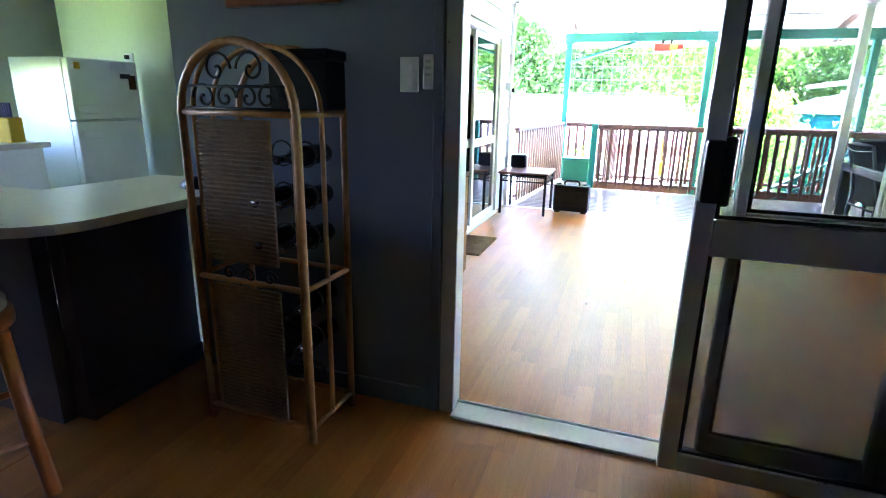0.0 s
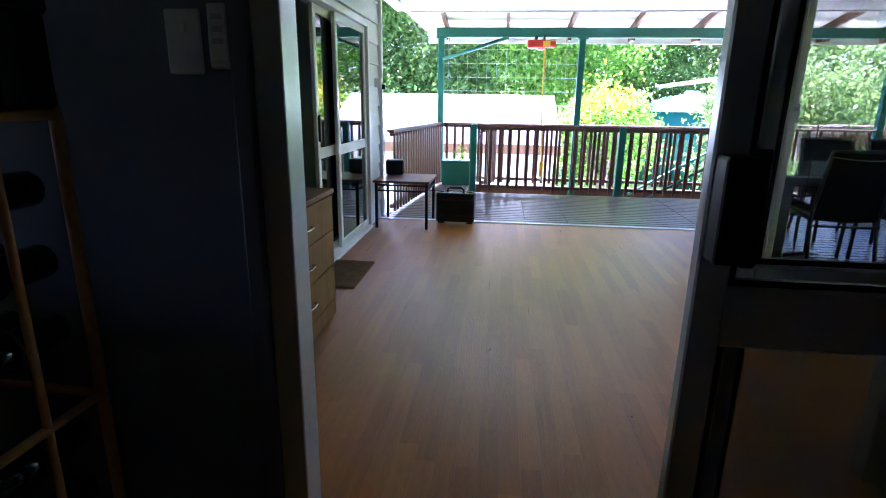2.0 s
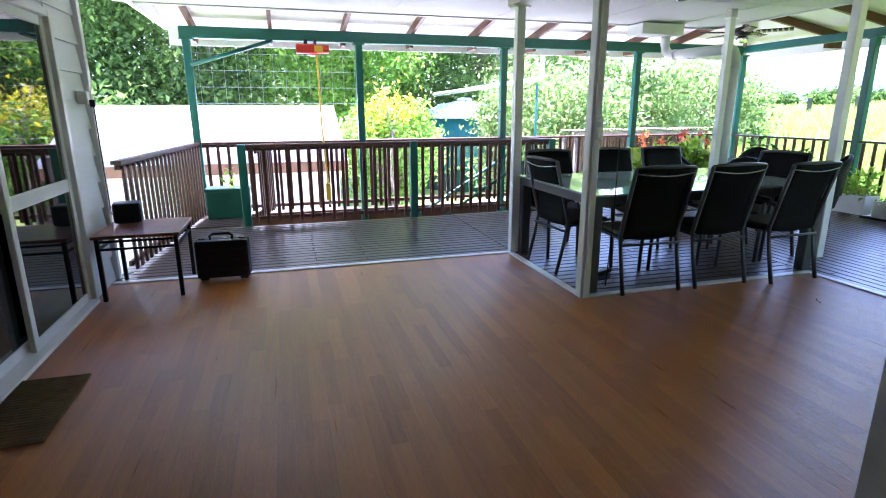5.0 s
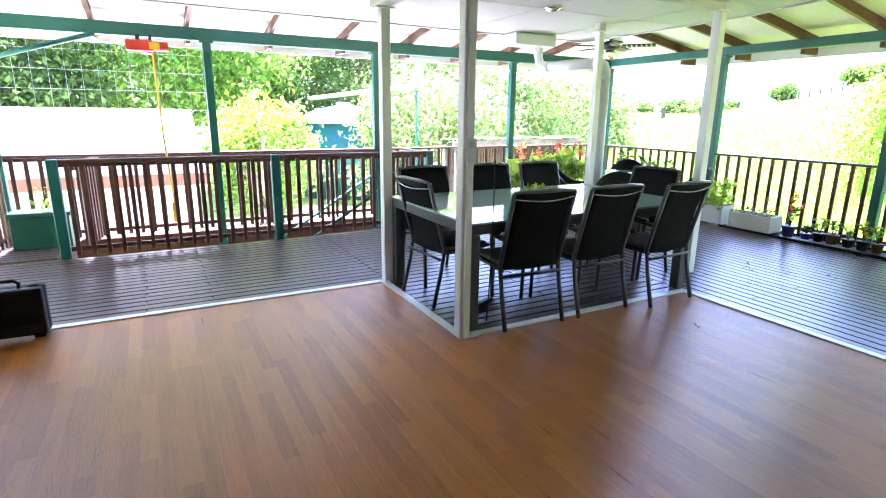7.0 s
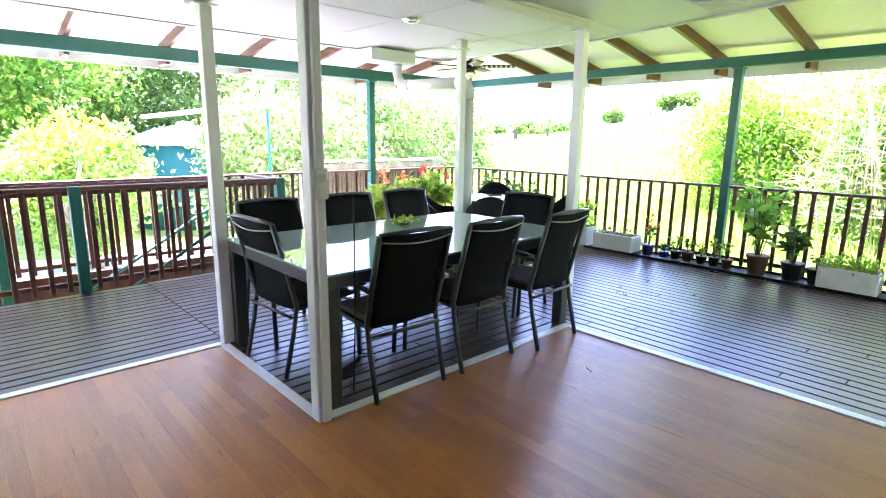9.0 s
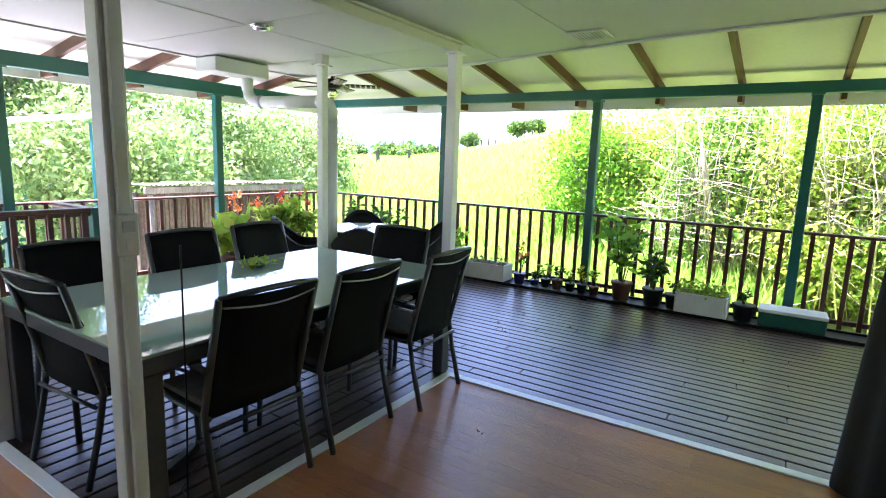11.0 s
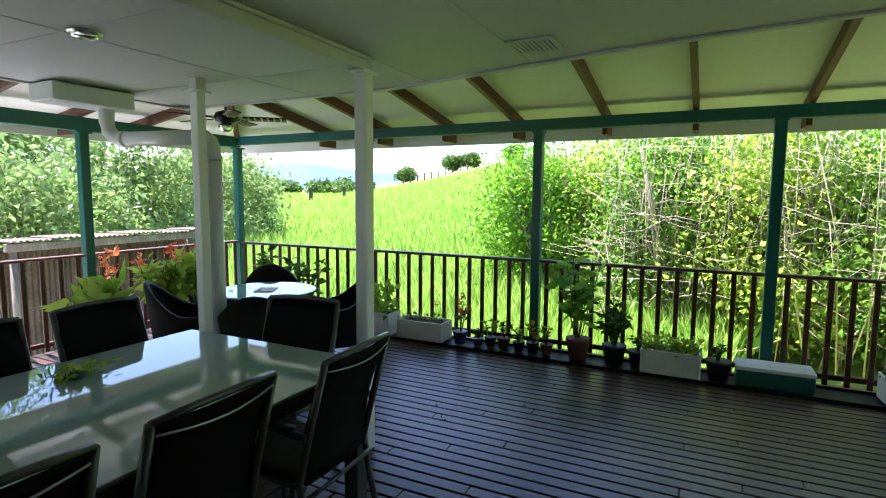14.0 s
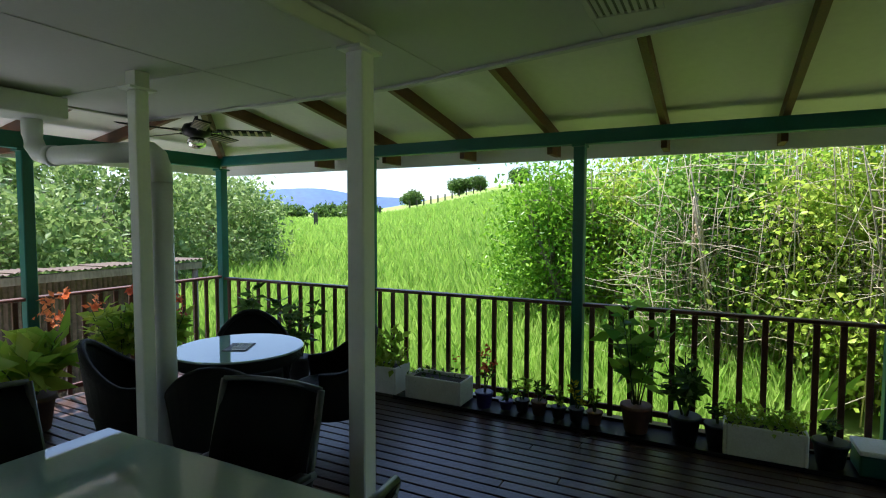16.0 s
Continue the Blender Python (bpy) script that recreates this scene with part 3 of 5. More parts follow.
for x in (-0.05, 2.02, 4.07):
    green_post(x, NY, ground_z)
def low_post(x, y, h=0.94):
    ob = thing("rail_post", x, y, 0, 0, "short dark green painted rail post", "post", "green rail posts", "structure")
    part("shaft", bx(-0.045, 0.045, -0.045, 0.045, -0.3, h, bevel=0.006), M_GREEN, ob)
for x in (0.52, 2.53, 4.42):
    low_post(x, 10.52)

# white posts of the inner frame
def white_post(x, y, top, w=0.045, sleeve=False, base=0.009):
    ob = thing("white_post", x, y, 0, 0, "white painted steel post on the floor strip" if base > 0 else "white painted steel post standing on the deck", "post", "white posts round the dining table", "structure")
    part("shaft", bx(-w, w, -w, w, base, top, bevel=0.005), M_WHITE, ob)
    part("cap_plate", bx(-w - 0.035, w + 0.035, -w - 0.015, w + 0.015, top + 0.0005, top + 0.012), M_WHITE, ob)
    if sleeve:
        part("channel", bx(-0.02, 0.02, -w - 0.022, -w - 0.001, 0.009, top - 0.02, bevel=0.003), M_ALU, ob, "grey aluminium door channel")
        pl = part("outlet", bx(-0.035, 0.035, -w - 0.036, -w - 0.0225, 1.12, 1.26, bevel=0.006), M_WHITE, ob, "white power outlet")
        part("socket", bx(-0.02, 0.02, -w - 0.040, -w - 0.0365, 1.2, 1.235, bevel=0.001), M_ALUG, pl)
        part("switch", bx(-0.012, 0.012, -w - 0.041, -w - 0.0365, 1.14, 1.17, bevel=0.001), M_ALU, pl)
white_post(AX, AY, CZ - 0.17, 0.038, sleeve=True)
white_post(AX + 0.03, VN, CZ - 0.17, 0.038)
white_post(5.62, 7.545, CZ - 0.0935, 0.040, base=-0.0005)
white_post(5.62, 8.92, CZ - 0.0935, 0.036, base=-0.0005)
structure("post_packer", bx(5.58, 5.66, 8.88, 8.96, CZ - 0.081, CZ - 0.0005, 0.003), M_CEIL, "white packer block between post and ceiling", "trim")


# ---- rails ----
BAL = finish(bx(-0.02, 0.02, -0.012, 0.012, 0.0, 1.0, bevel=0.003), M_RAIL)
def railing(p, q, h=0.94, n=None, label="brown stained timber balustrade between posts", low=0.06, thin=False):
    p, q = Vector((*p, 0)), Vector((*q, 0))
    d = q - p
    L = d.length
    a = math.degrees(math.atan2(d.y, d.x))
    ob = thing("balustrade", p.x, p.y, 0, a, label, "railing", "verandah railings", "structure")
    part("handrail", bx(0, L, -0.04, 0.04, h - (0.028 if thin else 0.035), h, bevel=0.006), M_RAIL, ob)
    if not thin:
        part("under_rail", bx(0, L, -0.014, 0.014, h - 0.075, h - 0.0355, bevel=0.003), M_RAIL, ob)
    part("bottom_rail", bx(0, L, -0.016, 0.016, low, low + 0.045, bevel=0.004), M_RAIL, ob)
    n = n or max(2, round(L / 0.125))
    for i in range(n):
        b = new("baluster", BAL)
        b.parent = ob
        b.matrix_local = Matrix.Translation(((i + 0.5) * L / n, -0.029, low - 0.04)) @ Matrix.Diagonal((1, 1, h - (0.029 if thin else 0.045) - low + 0.04, 1))
    return ob
ys = [1.2, 3.2, 5.24, 7.28, 9.32, NY]
for y0, y1 in zip(ys, ys[1:]):
    railing((EX, y1 - 0.047), (EX, y0 + 0.047), 0.91, 13, thin=True)
xs = [-0.05, 2.02, 4.07, 6.27, EX]
for x0, x1 in zip(xs, xs[1:]):
    railing((x0 + 0.047, NY), (x1 - 0.047, NY), 0.93, 13 if x0 > 4 else None, thin=x0 > 4)
railing((-0.3, WEND + 0.15), (-0.06, NY - 0.05), 0.93)
railing((0.567, 10.52), (2.483, 10.52), 0.94)
railing((2.577, 10.52), (4.373, 10.52), 0.94)
gate = railing((0.66, 10.6), (0.80, 11.32), 0.9, 8, "brown stained timber gate panel standing ajar", 0.1)
railing((4.42, 10.567), (4.42, NY - 0.05), 0.93)

# boarded skirt under the stair opening's edge
structure("deck_edge", box(box(bx(0.5, 4.5, 10.5, 10.56, -0.32, -0.03, 0.004), 0.44, 0.499, 10.5, NY, -0.32, -0.03, 0.004), -0.4, EX + 0.05, NY + 0.05, NY + 0.09, -0.4, -0.03, 0.004), M_RAIL, "brown edge board round the stair opening", "trim")
# stair down in the opening
stair = thing("stair", 4.3, 10.95, 0, 0, "green steel stair going down beside the deck", "stair", kind="structure")
for y in (-0.36, 0.36):
    part("stringer", tb([(0, y, -0.1), (-2.6, y, ground_z + 0.1)], 0.05, 6), M_GREEN, stair)
    part("handrail", tb([(-0.2, y, 0.66), (-2.7, y, -0.86)], 0.022, 6), M_GREEN, stair)
    part("post", tb([(-0.25, y, -0.25), (-0.25, y, 0.63)], 0.02, 6), M_GREEN, stair)
    part("post", tb([(-2.5, y, ground_z), (-2.5, y, -0.74)], 0.02, 6), M_GREEN, stair)
for i in range(8):
    part("tread", bx(-0.32 * i - 0.45, -0.32 * i - 0.18, -0.34, 0.34, -0.19 * i - 0.24, -0.19 * i - 0.20, bevel=0.004), M_DECK, stair)


# ---- verandah furniture ----
def patio_chair():
    ob = thing("patio_chair", 0, 0, 0, 0, "black mesh patio chair with dark grey metal frame", "chair", "chairs round the dining table")
    w = 0.235
    for s in (-1, 1):
        part("back_leg", tb([(s * w, -0.26, 0), (s * w, -0.20, 0.25), (s * w, -0.17, 0.42), (s * w, -0.22, 0.62), (s * w, -0.30, 0.92)], 0.0155, 8), M_FRAME, ob)
        part("front_leg", tb([(s * (w + 0.015), 0.27, 0), (s * (w + 0.015), 0.25, 0.42), (s * (w + 0.02), 0.235, 0.60), (s * (w + 0.02), 0.20, 0.635), (s * (w + 0.02), 0.05, 0.645), (s * (w + 0.015), -0.22, 0.62)], 0.0155, 8), M_FRAME, ob)
        part("armrest", slab(bmesh.new(), [[(s * (w + 0.02) - 0.024, -0.16 + 0.06 * i, 0.655 + 0.010 * math.sin(i * 0.6)), (s * (w + 0.02) + 0.024, -0.16 + 0.06 * i, 0.655 + 0.010 * math.sin(i * 0.6))] for i in range(7)], -0.014), M_BLACK, ob)
        part("seat_rail", tb([(s * (w - 0.01), -0.19, 0.40), (s * (w - 0.01), 0.05, 0.405), (s * (w - 0.01), 0.26, 0.425)], 0.012, 8), M_FRAME, ob)
    for y, z in ((-0.205, 0.36), (0.255, 0.36)):
        part("stretcher", tb([(-w, y, z), (w, y, z)], 0.010, 8), M_FRAME, ob)
    part("top_rail", tb([(-w, -0.300, 0.92), (-w * 0.5, -0.312, 0.93), (0, -0.316, 0.932), (w * 0.5, -0.312, 0.93), (w, -0.300, 0.92)], 0.013, 8), M_FRAME, ob)
    rows = []
    for i in range(9):
        t = i / 8
        z = 0.40 + 0.52 * t
        y = -0.175 - 0.05 * t - 0.085 * t * t + 0.02 * math.sin(math.pi * t)
        rows.append([(-w + 0.006 + (2 * w - 0.012) * j / 6, y - 0.018 * math.sin(math.pi * j / 6), z) for j in range(7)])
    part("backrest", slab(bmesh.new(), rows, 0.006), M_SLING, ob)
    part("piping", tb([(-w + 0.012 + (2 * w - 0.024) * j / 8, -0.306 - 0.022 * math.sin(math.pi * j / 8), 0.885 - 0.018 * math.sin(math.pi * j / 8)) for j in range(9)], 0.004, 5), M_ALUG, ob, "pale grey piping")
    rows = [[(-w + 0.01 + (2 * w - 0.02) * j / 6, -0.17 + 0.43 * i / 6, 0.405 + 0.02 * (i / 6) - 0.022 * math.sin(math.pi * j / 6)) for j in range(7)] for i in range(7)]
    part("seat", slab(bmesh.new(), rows, 0.006), M_SLING, ob)
    part("seat_pad", bx(-0.2, 0.2, -0.14, 0.24, 0.408, 0.445, bevel=0.016), M_PAD, ob, "brown patterned seat pad")
    return ob
M_PAD = mat("brown_seat_pad", (0.05, 0.038, 0.03), 0.85, col2=(0.15, 0.12, 0.09), scale=25, fine=200, bump=0.4)
ch = patio_chair()
ch.matrix_world = pose(3.53, 7.37, 0, 0, 0, -2)
for x, y, a in ((4.13, 7.36, 1), (4.76, 7.29, 3), (3.31, 7.98, -86), (3.48, 8.46, 180), (4.16, 8.47, 179), (4.80, 8.48, 182), (5.16, 7.84, 97)):
    copy_thing(ch, pose(x, y, 0, 0, 0, a))

tab = thing("dining_table", 4.11, 7.855, 0, 0, "long outdoor dining table with frosted green glass top", "table")
TX, TY = 1.06, 0.64
part("tabletop", bx(-TX, TX, -TY, TY, 0.716, 0.73, bevel=0.003), M_TGLASS, tab, "frosted green glass sheet")
for a in ((-TX, TX, -TY + 0.005, -TY + 0.055), (-TX, TX, TY - 0.055, TY - 0.005)):
    part("apron", bx(a[0] + 0.005, a[1] - 0.005, a[2], a[3], 0.65, 0.715, bevel=0.004), M_FRAME, tab)
for s in (-1, 1):
    part("end_rail", bx(s * (TX - 0.03) - 0.025, s * (TX - 0.03) + 0.025, -TY + 0.056, TY - 0.056, 0.65, 0.715, bevel=0.004), M_FRAME, tab)
    for q in (-1, 1):
        part("leg", bx(s * (TX - 0.05) - 0.042, s * (TX - 0.05) + 0.042, q * (TY - 0.05) - 0.042, q * (TY - 0.05) + 0.042, 0.002, 0.649, bevel=0.006), M_FRAME, tab)
# dried flower ornament lying on the table
rng = np.random.default_rng(4)
orn = thing("table_ornament", 4.33, 8.2, 0.731, 20, "small green leafy ornament lying on the glass table", "ornament")
part("base", lt([(0.03, 0.0), (0.05, 0.008), (0.05, 0.02), (0.02, 0.035)], 12), M_GTUB, orn)
p = rng.normal(size=(90, 3)) * (0.07, 0.03, 0.008) + (0, 0, 0.03)
leaf_mesh("foliage", p, 0.05, M_LEAFL, orn, rng, 0.4, 0.0)

# round wicker setting
RTX, RTY = 6.47, 9.18
rt = thing("round_table", RTX, RTY, 0, 0, "round wicker table with a clear glass top", "table")
part("tabletop", lt([(0.42, 0.70), (0.43, 0.704), (0.43, 0.71), (0.42, 0.714)], 40), M_TGLASS, rt, "round glass top")
part("rim", lt([(0.34, 0.62), (0.405, 0.625), (0.405, 0.69), (0.34, 0.699)], 32), M_WICKER, rt)
for k in range(4):
    a = math.pi / 4 + k * math.pi / 2
    part("leg", tb([(0.33 * math.cos(a), 0.33 * math.sin(a), 0.0), (0.30 * math.cos(a), 0.30 * math.sin(a), 0.64)], 0.022, 8), M_WICKER, rt)
part("shelf", lt([(0.27, 0.2), (0.28, 0.21), (0.28, 0.225), (0.27, 0.23)], 24), M_WICKER, rt)
trv = thing("folded_paper", RTX - 0.02, RTY - 0.02, 0.715, 30, "folded black and white printed sheets on the round table", "paper")
part("sheet", bx(-0.11, 0.11, -0.08, 0.08, 0, 0.004), M_BLACK, trv)
for i in range(5):
    part("printed_bar", bx(-0.10 + 0.04 * i, -0.075 + 0.04 * i, -0.07, 0.02 + 0.01 * (i % 3), 0.0045, 0.0065), M_WHITE, trv, "white printed bar")

def wicker_chair():
    ob = thing("wicker_chair", 0, 0, 0, 0, "black woven wicker tub chair with curved back", "chair", "wicker chairs round the small table")
    rows = []
    for j in range(21):
        a = radians(-25 + 230 * j / 20)
        h = 0.54 + 0.26 * max(0.0, math.sin(a)) ** 1.6
        rows.append([((0.27 + 0.03 * k / 5) * math.cos(a), -(0.26 + 0.05 * k / 5) * math.sin(a), 0.36 + (h - 0.36) * k / 5) for k in range(6)])
    part("shell", slab(bmesh.new(), rows, 0.022), M_WICKER, ob)
    part("rolled_rim", tb([r[-1] for r in rows], 0.022, 8), M_WICKER, ob)
    part("seat", lt([(0.20, 0.36), (0.275, 0.37), (0.275, 0.41), (0.22, 0.425)], 24), M_WICKER, ob)
    part("skirt", slab(bmesh.new(), [[((0.27 - 0.015 * k) * math.cos(q), -(0.27 - 0.015 * k) * math.sin(q), 0.37 - 0.08 * k) for k in range(3)] for q in [2 * math.pi * j / 24 for j in range(25)]], 0.01), M_WICKER, ob)
    for k in range(4):
        a = math.pi / 4 + k * math.pi / 2
        part("leg", tb([(0.25 * math.cos(a), 0.25 * math.sin(a), 0), (0.22 * math.cos(a), 0.22 * math.sin(a), 0.37)], 0.018, 8), M_WICKER, ob)
    return ob
wc = wicker_chair()
wc.matrix_world = pose(RTX - 0.42, RTY + 0.46, 0, 0, 0, -135)
for x, y, a in ((RTX + 0.50, RTY + 0.40, 140), (RTX + 0.42, RTY - 0.46, 48), (RTX - 0.46, RTY - 0.38, -52)):
    copy_thing(wc, pose(x, y, 0, 0, 0, a))

# side table, speaker, case by the house wall
st = thing("side_table", -0.045, 8.32, 0, 0, "low table with red brown top and black metal legs", "table")
part("tabletop", bx(-0.28, 0.28, -0.30, 0.30, 0.455, 0.478, bevel=0.004), M_TABLEWOOD, st, "red brown wooden top")
for sx in (-1, 1):
    for sy in (-1, 1):
        part("leg", bx(sx * 0.25 - 0.014, sx * 0.25 + 0.014, sy * 0.27 - 0.014, sy * 0.27 + 0.014, 0.001, 0.454, bevel=0.003), M_BLACK, st)
for sy in (-1, 1):
    for z in (0.37, 0.425):
        part("cross_bar", bx(-0.235, 0.235, sy * 0.27 - 0.008, sy * 0.27 + 0.008, z, z + 0.016), M_BLACK, st)
for sx in (-1, 1):
    for z in (0.37, 0.425):
        part("cross_bar", bx(sx * 0.25 - 0.008, sx * 0.25 + 0.008, -0.255, 0.255, z, z + 0.016), M_BLACK, st)
sp = thing("speaker", -0.2, 8.52, 0.479, 10, "small black portable speaker on the low table", "speaker")
part("body", bx(-0.095, 0.095, -0.075, 0.075, 0.004, 0.16, bevel=0.022), M_BLACK, sp)
part("grille", bx(-0.08, 0.08, -0.083, -0.0755, 0.02, 0.145, bevel=0.003), M_SLING, sp)
part("foot", bx(-0.07, 0.07, -0.05, 0.05, 0, 0.0035), M_BLACK, sp)
cs = thing("equipment_case", 0.465, 8.42, 0, -3, "black hard plastic equipment case standing upright", "case")
part("shell", bx(-0.20, 0.20, -0.0755, 0.0005, 0.02, 0.325, bevel=0.02), M_BLACK, cs)
part("lid", bx(-0.20, 0.20, 0.002, 0.07, 0.02, 0.325, bevel=0.02), M_BLACK, cs)
part("handle", tb([(-0.08, -0.03, 0.32), (-0.085, -0.03, 0.355), (-0.06, -0.03, 0.375), (0.06, -0.03, 0.375), (0.085, -0.03, 0.355), (0.08, -0.03, 0.32)], 0.011, 8), M_BLACK, cs)
for x in (-0.15, 0.15):
    part("latch", bx(x - 0.025, x + 0.025, -0.02, 0.02, 0.3255, 0.337, bevel=0.003), M_BLACK, cs)
    part("foot", bx(x - 0.03, x + 0.03, -0.05, 0.045, 0, 0.0195, bevel=0.003), M_BLACK, cs)
for z in (0.09, 0.17, 0.25):
    part("rib", bx(-0.18, 0.18, -0.081, -0.076, z - 0.006, z + 0.006, bevel=0.002), M_BLACK, cs)

# doormat
dm = thing("doormat", -0.2, 6.53, 0.001, 0, "brown coir doormat on the vinyl floor", "doormat")
part("base", bx(-0.17, 0.17, -0.30, 0.30, 0, 0.012, bevel=0.003), M_MATT, dm)
ROLL = finish(tb([(-0.168, 0, 0), (0.168, 0, 0)], 0.009, 6), M_MATT)
for i in range(24):
    b = new("coir_strand", ROLL)
    b.parent, b.location = dm, (0, -0.285 + i * 0.0248, 0.014)

# chest of drawers
CB = thing("chest_of_drawers", -0.155, 5.215, 0, 0, "brown laminate chest of drawers against the weatherboards", "chest of drawers")
part("body", bx(-0.19, 0.14, -0.52, 0.52, 0.03, 0.735, bevel=0.003), M_CAB, CB)
part("top", bx(-0.195, 0.165, -0.53, 0.53, 0.7355, 0.76, bevel=0.003), M_CABTOP, CB, "darker laminate top")
part("plinth", bx(-0.18, 0.12, -0.51, 0.51, 0, 0.0295), M_CAB, CB)
for z0, z1 in ((0.535, 0.725), (0.335, 0.529), (0.13, 0.329), (0.035, 0.124)):
    dr = part("drawer", bx(0.1405, 0.157, -0.515, 0.515, z0, z1, bevel=0.002), M_CAB, CB)
    if z1 - z0 > 0.1:
        part("handle", tb([(0.157, 0.05, z1 - 0.10), (0.178, 0.05, z1 - 0.10), (0.184, 0.08, z1 - 0.10), (0.184, 0.13, z1 - 0.10), (0.178, 0.16, z1 - 0.10), (0.157, 0.16, z1 - 0.10)], 0.005, 6), M_CHROME, dr, "chrome bow handle")
jug = thing("stoneware_jug", -0.23, 5.22, 0.761, 30, "brown and cream stoneware jug on the chest", "jug")
part("body", lt([(0.055, 0), (0.062, 0.006), (0.064, 0.05), (0.064, 0.10)], 24), M_JUGC, jug, "cream glazed lower half")
part("shoulder", lt([(0.0645, 0.101), (0.062, 0.125), (0.045, 0.15), (0.022, 0.165), (0.018, 0.185), (0.022, 0.19), (0.022, 0.2)], 24), M_JUGB, jug, "brown glazed shoulder")
part("handle", tb([(0.045, 0, 0.15), (0.065, 0, 0.165), (0.062, 0, 0.185), (0.02, 0, 0.19)], 0.007, 8), M_JUGB, jug)

# bag leaning by the chest
M_NAVY = mat("dark_navy_cloth", (0.008, 0.009, 0.016), 0.7, spec=0.3, var=0.3, scale=10, fine=200, bump=0.2)
bag = thing("garden_bag", 0.06, 4.62, 0, 12, "dark blue upright bag with folded black handles beside the chest", "bag")
part("body", slab(bmesh.new(), [[(0.10 * math.cos(a) * (1 - 0.12 * k / 6), 0.16 * math.sin(a) * (1 - 0.1 * k / 6), 0.5 * k / 6) for k in range(7)] for a in [2 * math.pi * j / 20 for j in range(21)]], 0.008), M_NAVY, bag)
for s in (-1, 1):
    part("strap", tb([(0.02, s * 0.10, 0.46), (0.03, s * 0.10, 0.56), (0.02, s * 0.05, 0.62), (0.0, s * 0.02, 0.58)], 0.02, 8), M_BLACK, bag)
part("label_patch", bx(0.1005, 0.106, -0.03, 0.03, 0.2, 0.3), M_ALUG, bag, "grey label patch")

# ---- ceiling things ----
li = thing("ceiling_light", 4.64, 8.50, CZ, 0, "round chrome and glass ceiling light", "light")
part("rim", lt([(0.04, -0.001), (0.077, -0.006), (0.082, -0.014), (0.066, -0.019)], 28), M_CHROME, li)
part("diffuser", lt([(0.064, -0.0195), (0.055, -0.034), (0.025, -0.04)], 24), M_GLASS, li)
def vent(x, y):
    ob = thing("ceiling_vent", x, y, CZ, 0, "white square slatted ceiling vent", "vent")
    part("backing", bx(-0.10, 0.10, -0.10, 0.10, -0.006, -0.001), M_FRAME, ob, "dark grey backing")
    for a in ((-0.125, -0.101, -0.125, 0.125), (0.101, 0.125, -0.125, 0.125), (-0.10, 0.10, -0.125, -0.101), (-0.10, 0.10, 0.101, 0.125)):
        part("frame", bx(*a, -0.014, -0.001, bevel=0.003), M_CEIL, ob)
    for i in range(8):
        part("slat", bx(-0.098, 0.098, -0.093 + 0.0245 * i, -0.079 + 0.0245 * i, -0.013, -0.008), M_CEIL, ob)
vent(5.79, 6.59)
vent(1.9, 8.4)
dk = thing("exhaust_duct", 5.53, 9.96, 0, 0, "grey duct box and pipe dropping beside a post", "duct")
part("duct_box", bx(-0.35, 0.24, -0.15, 0.15, 2.19, CZ - 0.0145, bevel=0.006), M_PIPE, dk)
R = 0.056
part("elbow", tb([(0.13, 0.04, 2.189), (0.13, 0.04, 2.10), (0.131, 0.02, 2.03), (0.135, -0.03, 1.98), (0.141, -0.10, 1.965), (0.145, -0.14, 1.962)], R, 16), M_PIPE, dk)
part("pipe", tb([(0.145, -0.141, 1.962), (0.222, -0.86, 1.955)], R, 16), M_PIPE, dk)
part("collar", tb([(0.143, -0.12, 1.963), (0.148, -0.17, 1.961)], R + 0.006, 16), M_PIPE, dk)
part("elbow", tb([(0.222, -0.861, 1.955), (0.217, -0.94, 1.948), (0.214, -1.00, 1.915), (0.212, -1.03, 1.86), (0.212, -1.035, 1.78)], R, 16), M_PIPE, dk)
part("downpipe", tb([(0.212, -1.035, 1.779), (0.212, -1.035, 0.002)], R - 0.003, 16), M_PIPE, dk)
fan = thing("ceiling_fan", 6.78, 9.95, roof_z(NY - 9.95) - 0.002, 0, "ceiling fan with dark patterned blades and glass light", "fan")
part("rod", tb([(0, 0, 0), (0, 0, -0.32)], 0.014, 8), M_IRON, fan)
part("motor", lt([(0.03, -0.30), (0.09, -0.32), (0.11, -0.36), (0.10, -0.40), (0.05, -0.42)], 20), M_IRON, fan)
part("lamp", lt([(0.05, -0.421), (0.075, -0.45), (0.06, -0.49), (0.02, -0.505)], 16), M_GLASS, fan)
for k in range(5):
    a = radians(20 + 72 * k)
    c, q = math.cos(a), math.sin(a)
    bl = part("blade", slab(bmesh.new(), [[(c * rr0 - q * w, q * rr0 + c * w, -0.37 - 0.012 * (1 if w > 0 else -1)) for w in (-0.055, 0.055)] for rr0 in (0.16, 0.25, 0.4, 0.56)], 0.006), M_IRON, fan, "dark blade with pale stripes")
    part("blade_arm", tb([(c * 0.08, q * 0.08, -0.37), (c * 0.18, q * 0.18, -0.372)], 0.012, 6), M_CHROME, fan)
    for i in range(6):
        r0 = 0.20 + 0.06 * i
        part("stripe", slab(bmesh.new(), [[(c * t0 - q * w, q * t0 + c * w, -0.377 - 0.012 * (w / 0.055)) for w in (-0.05, 0.05)] for t0 in (r0, r0 + 0.02)], 0.003), M_CREAM, bl)

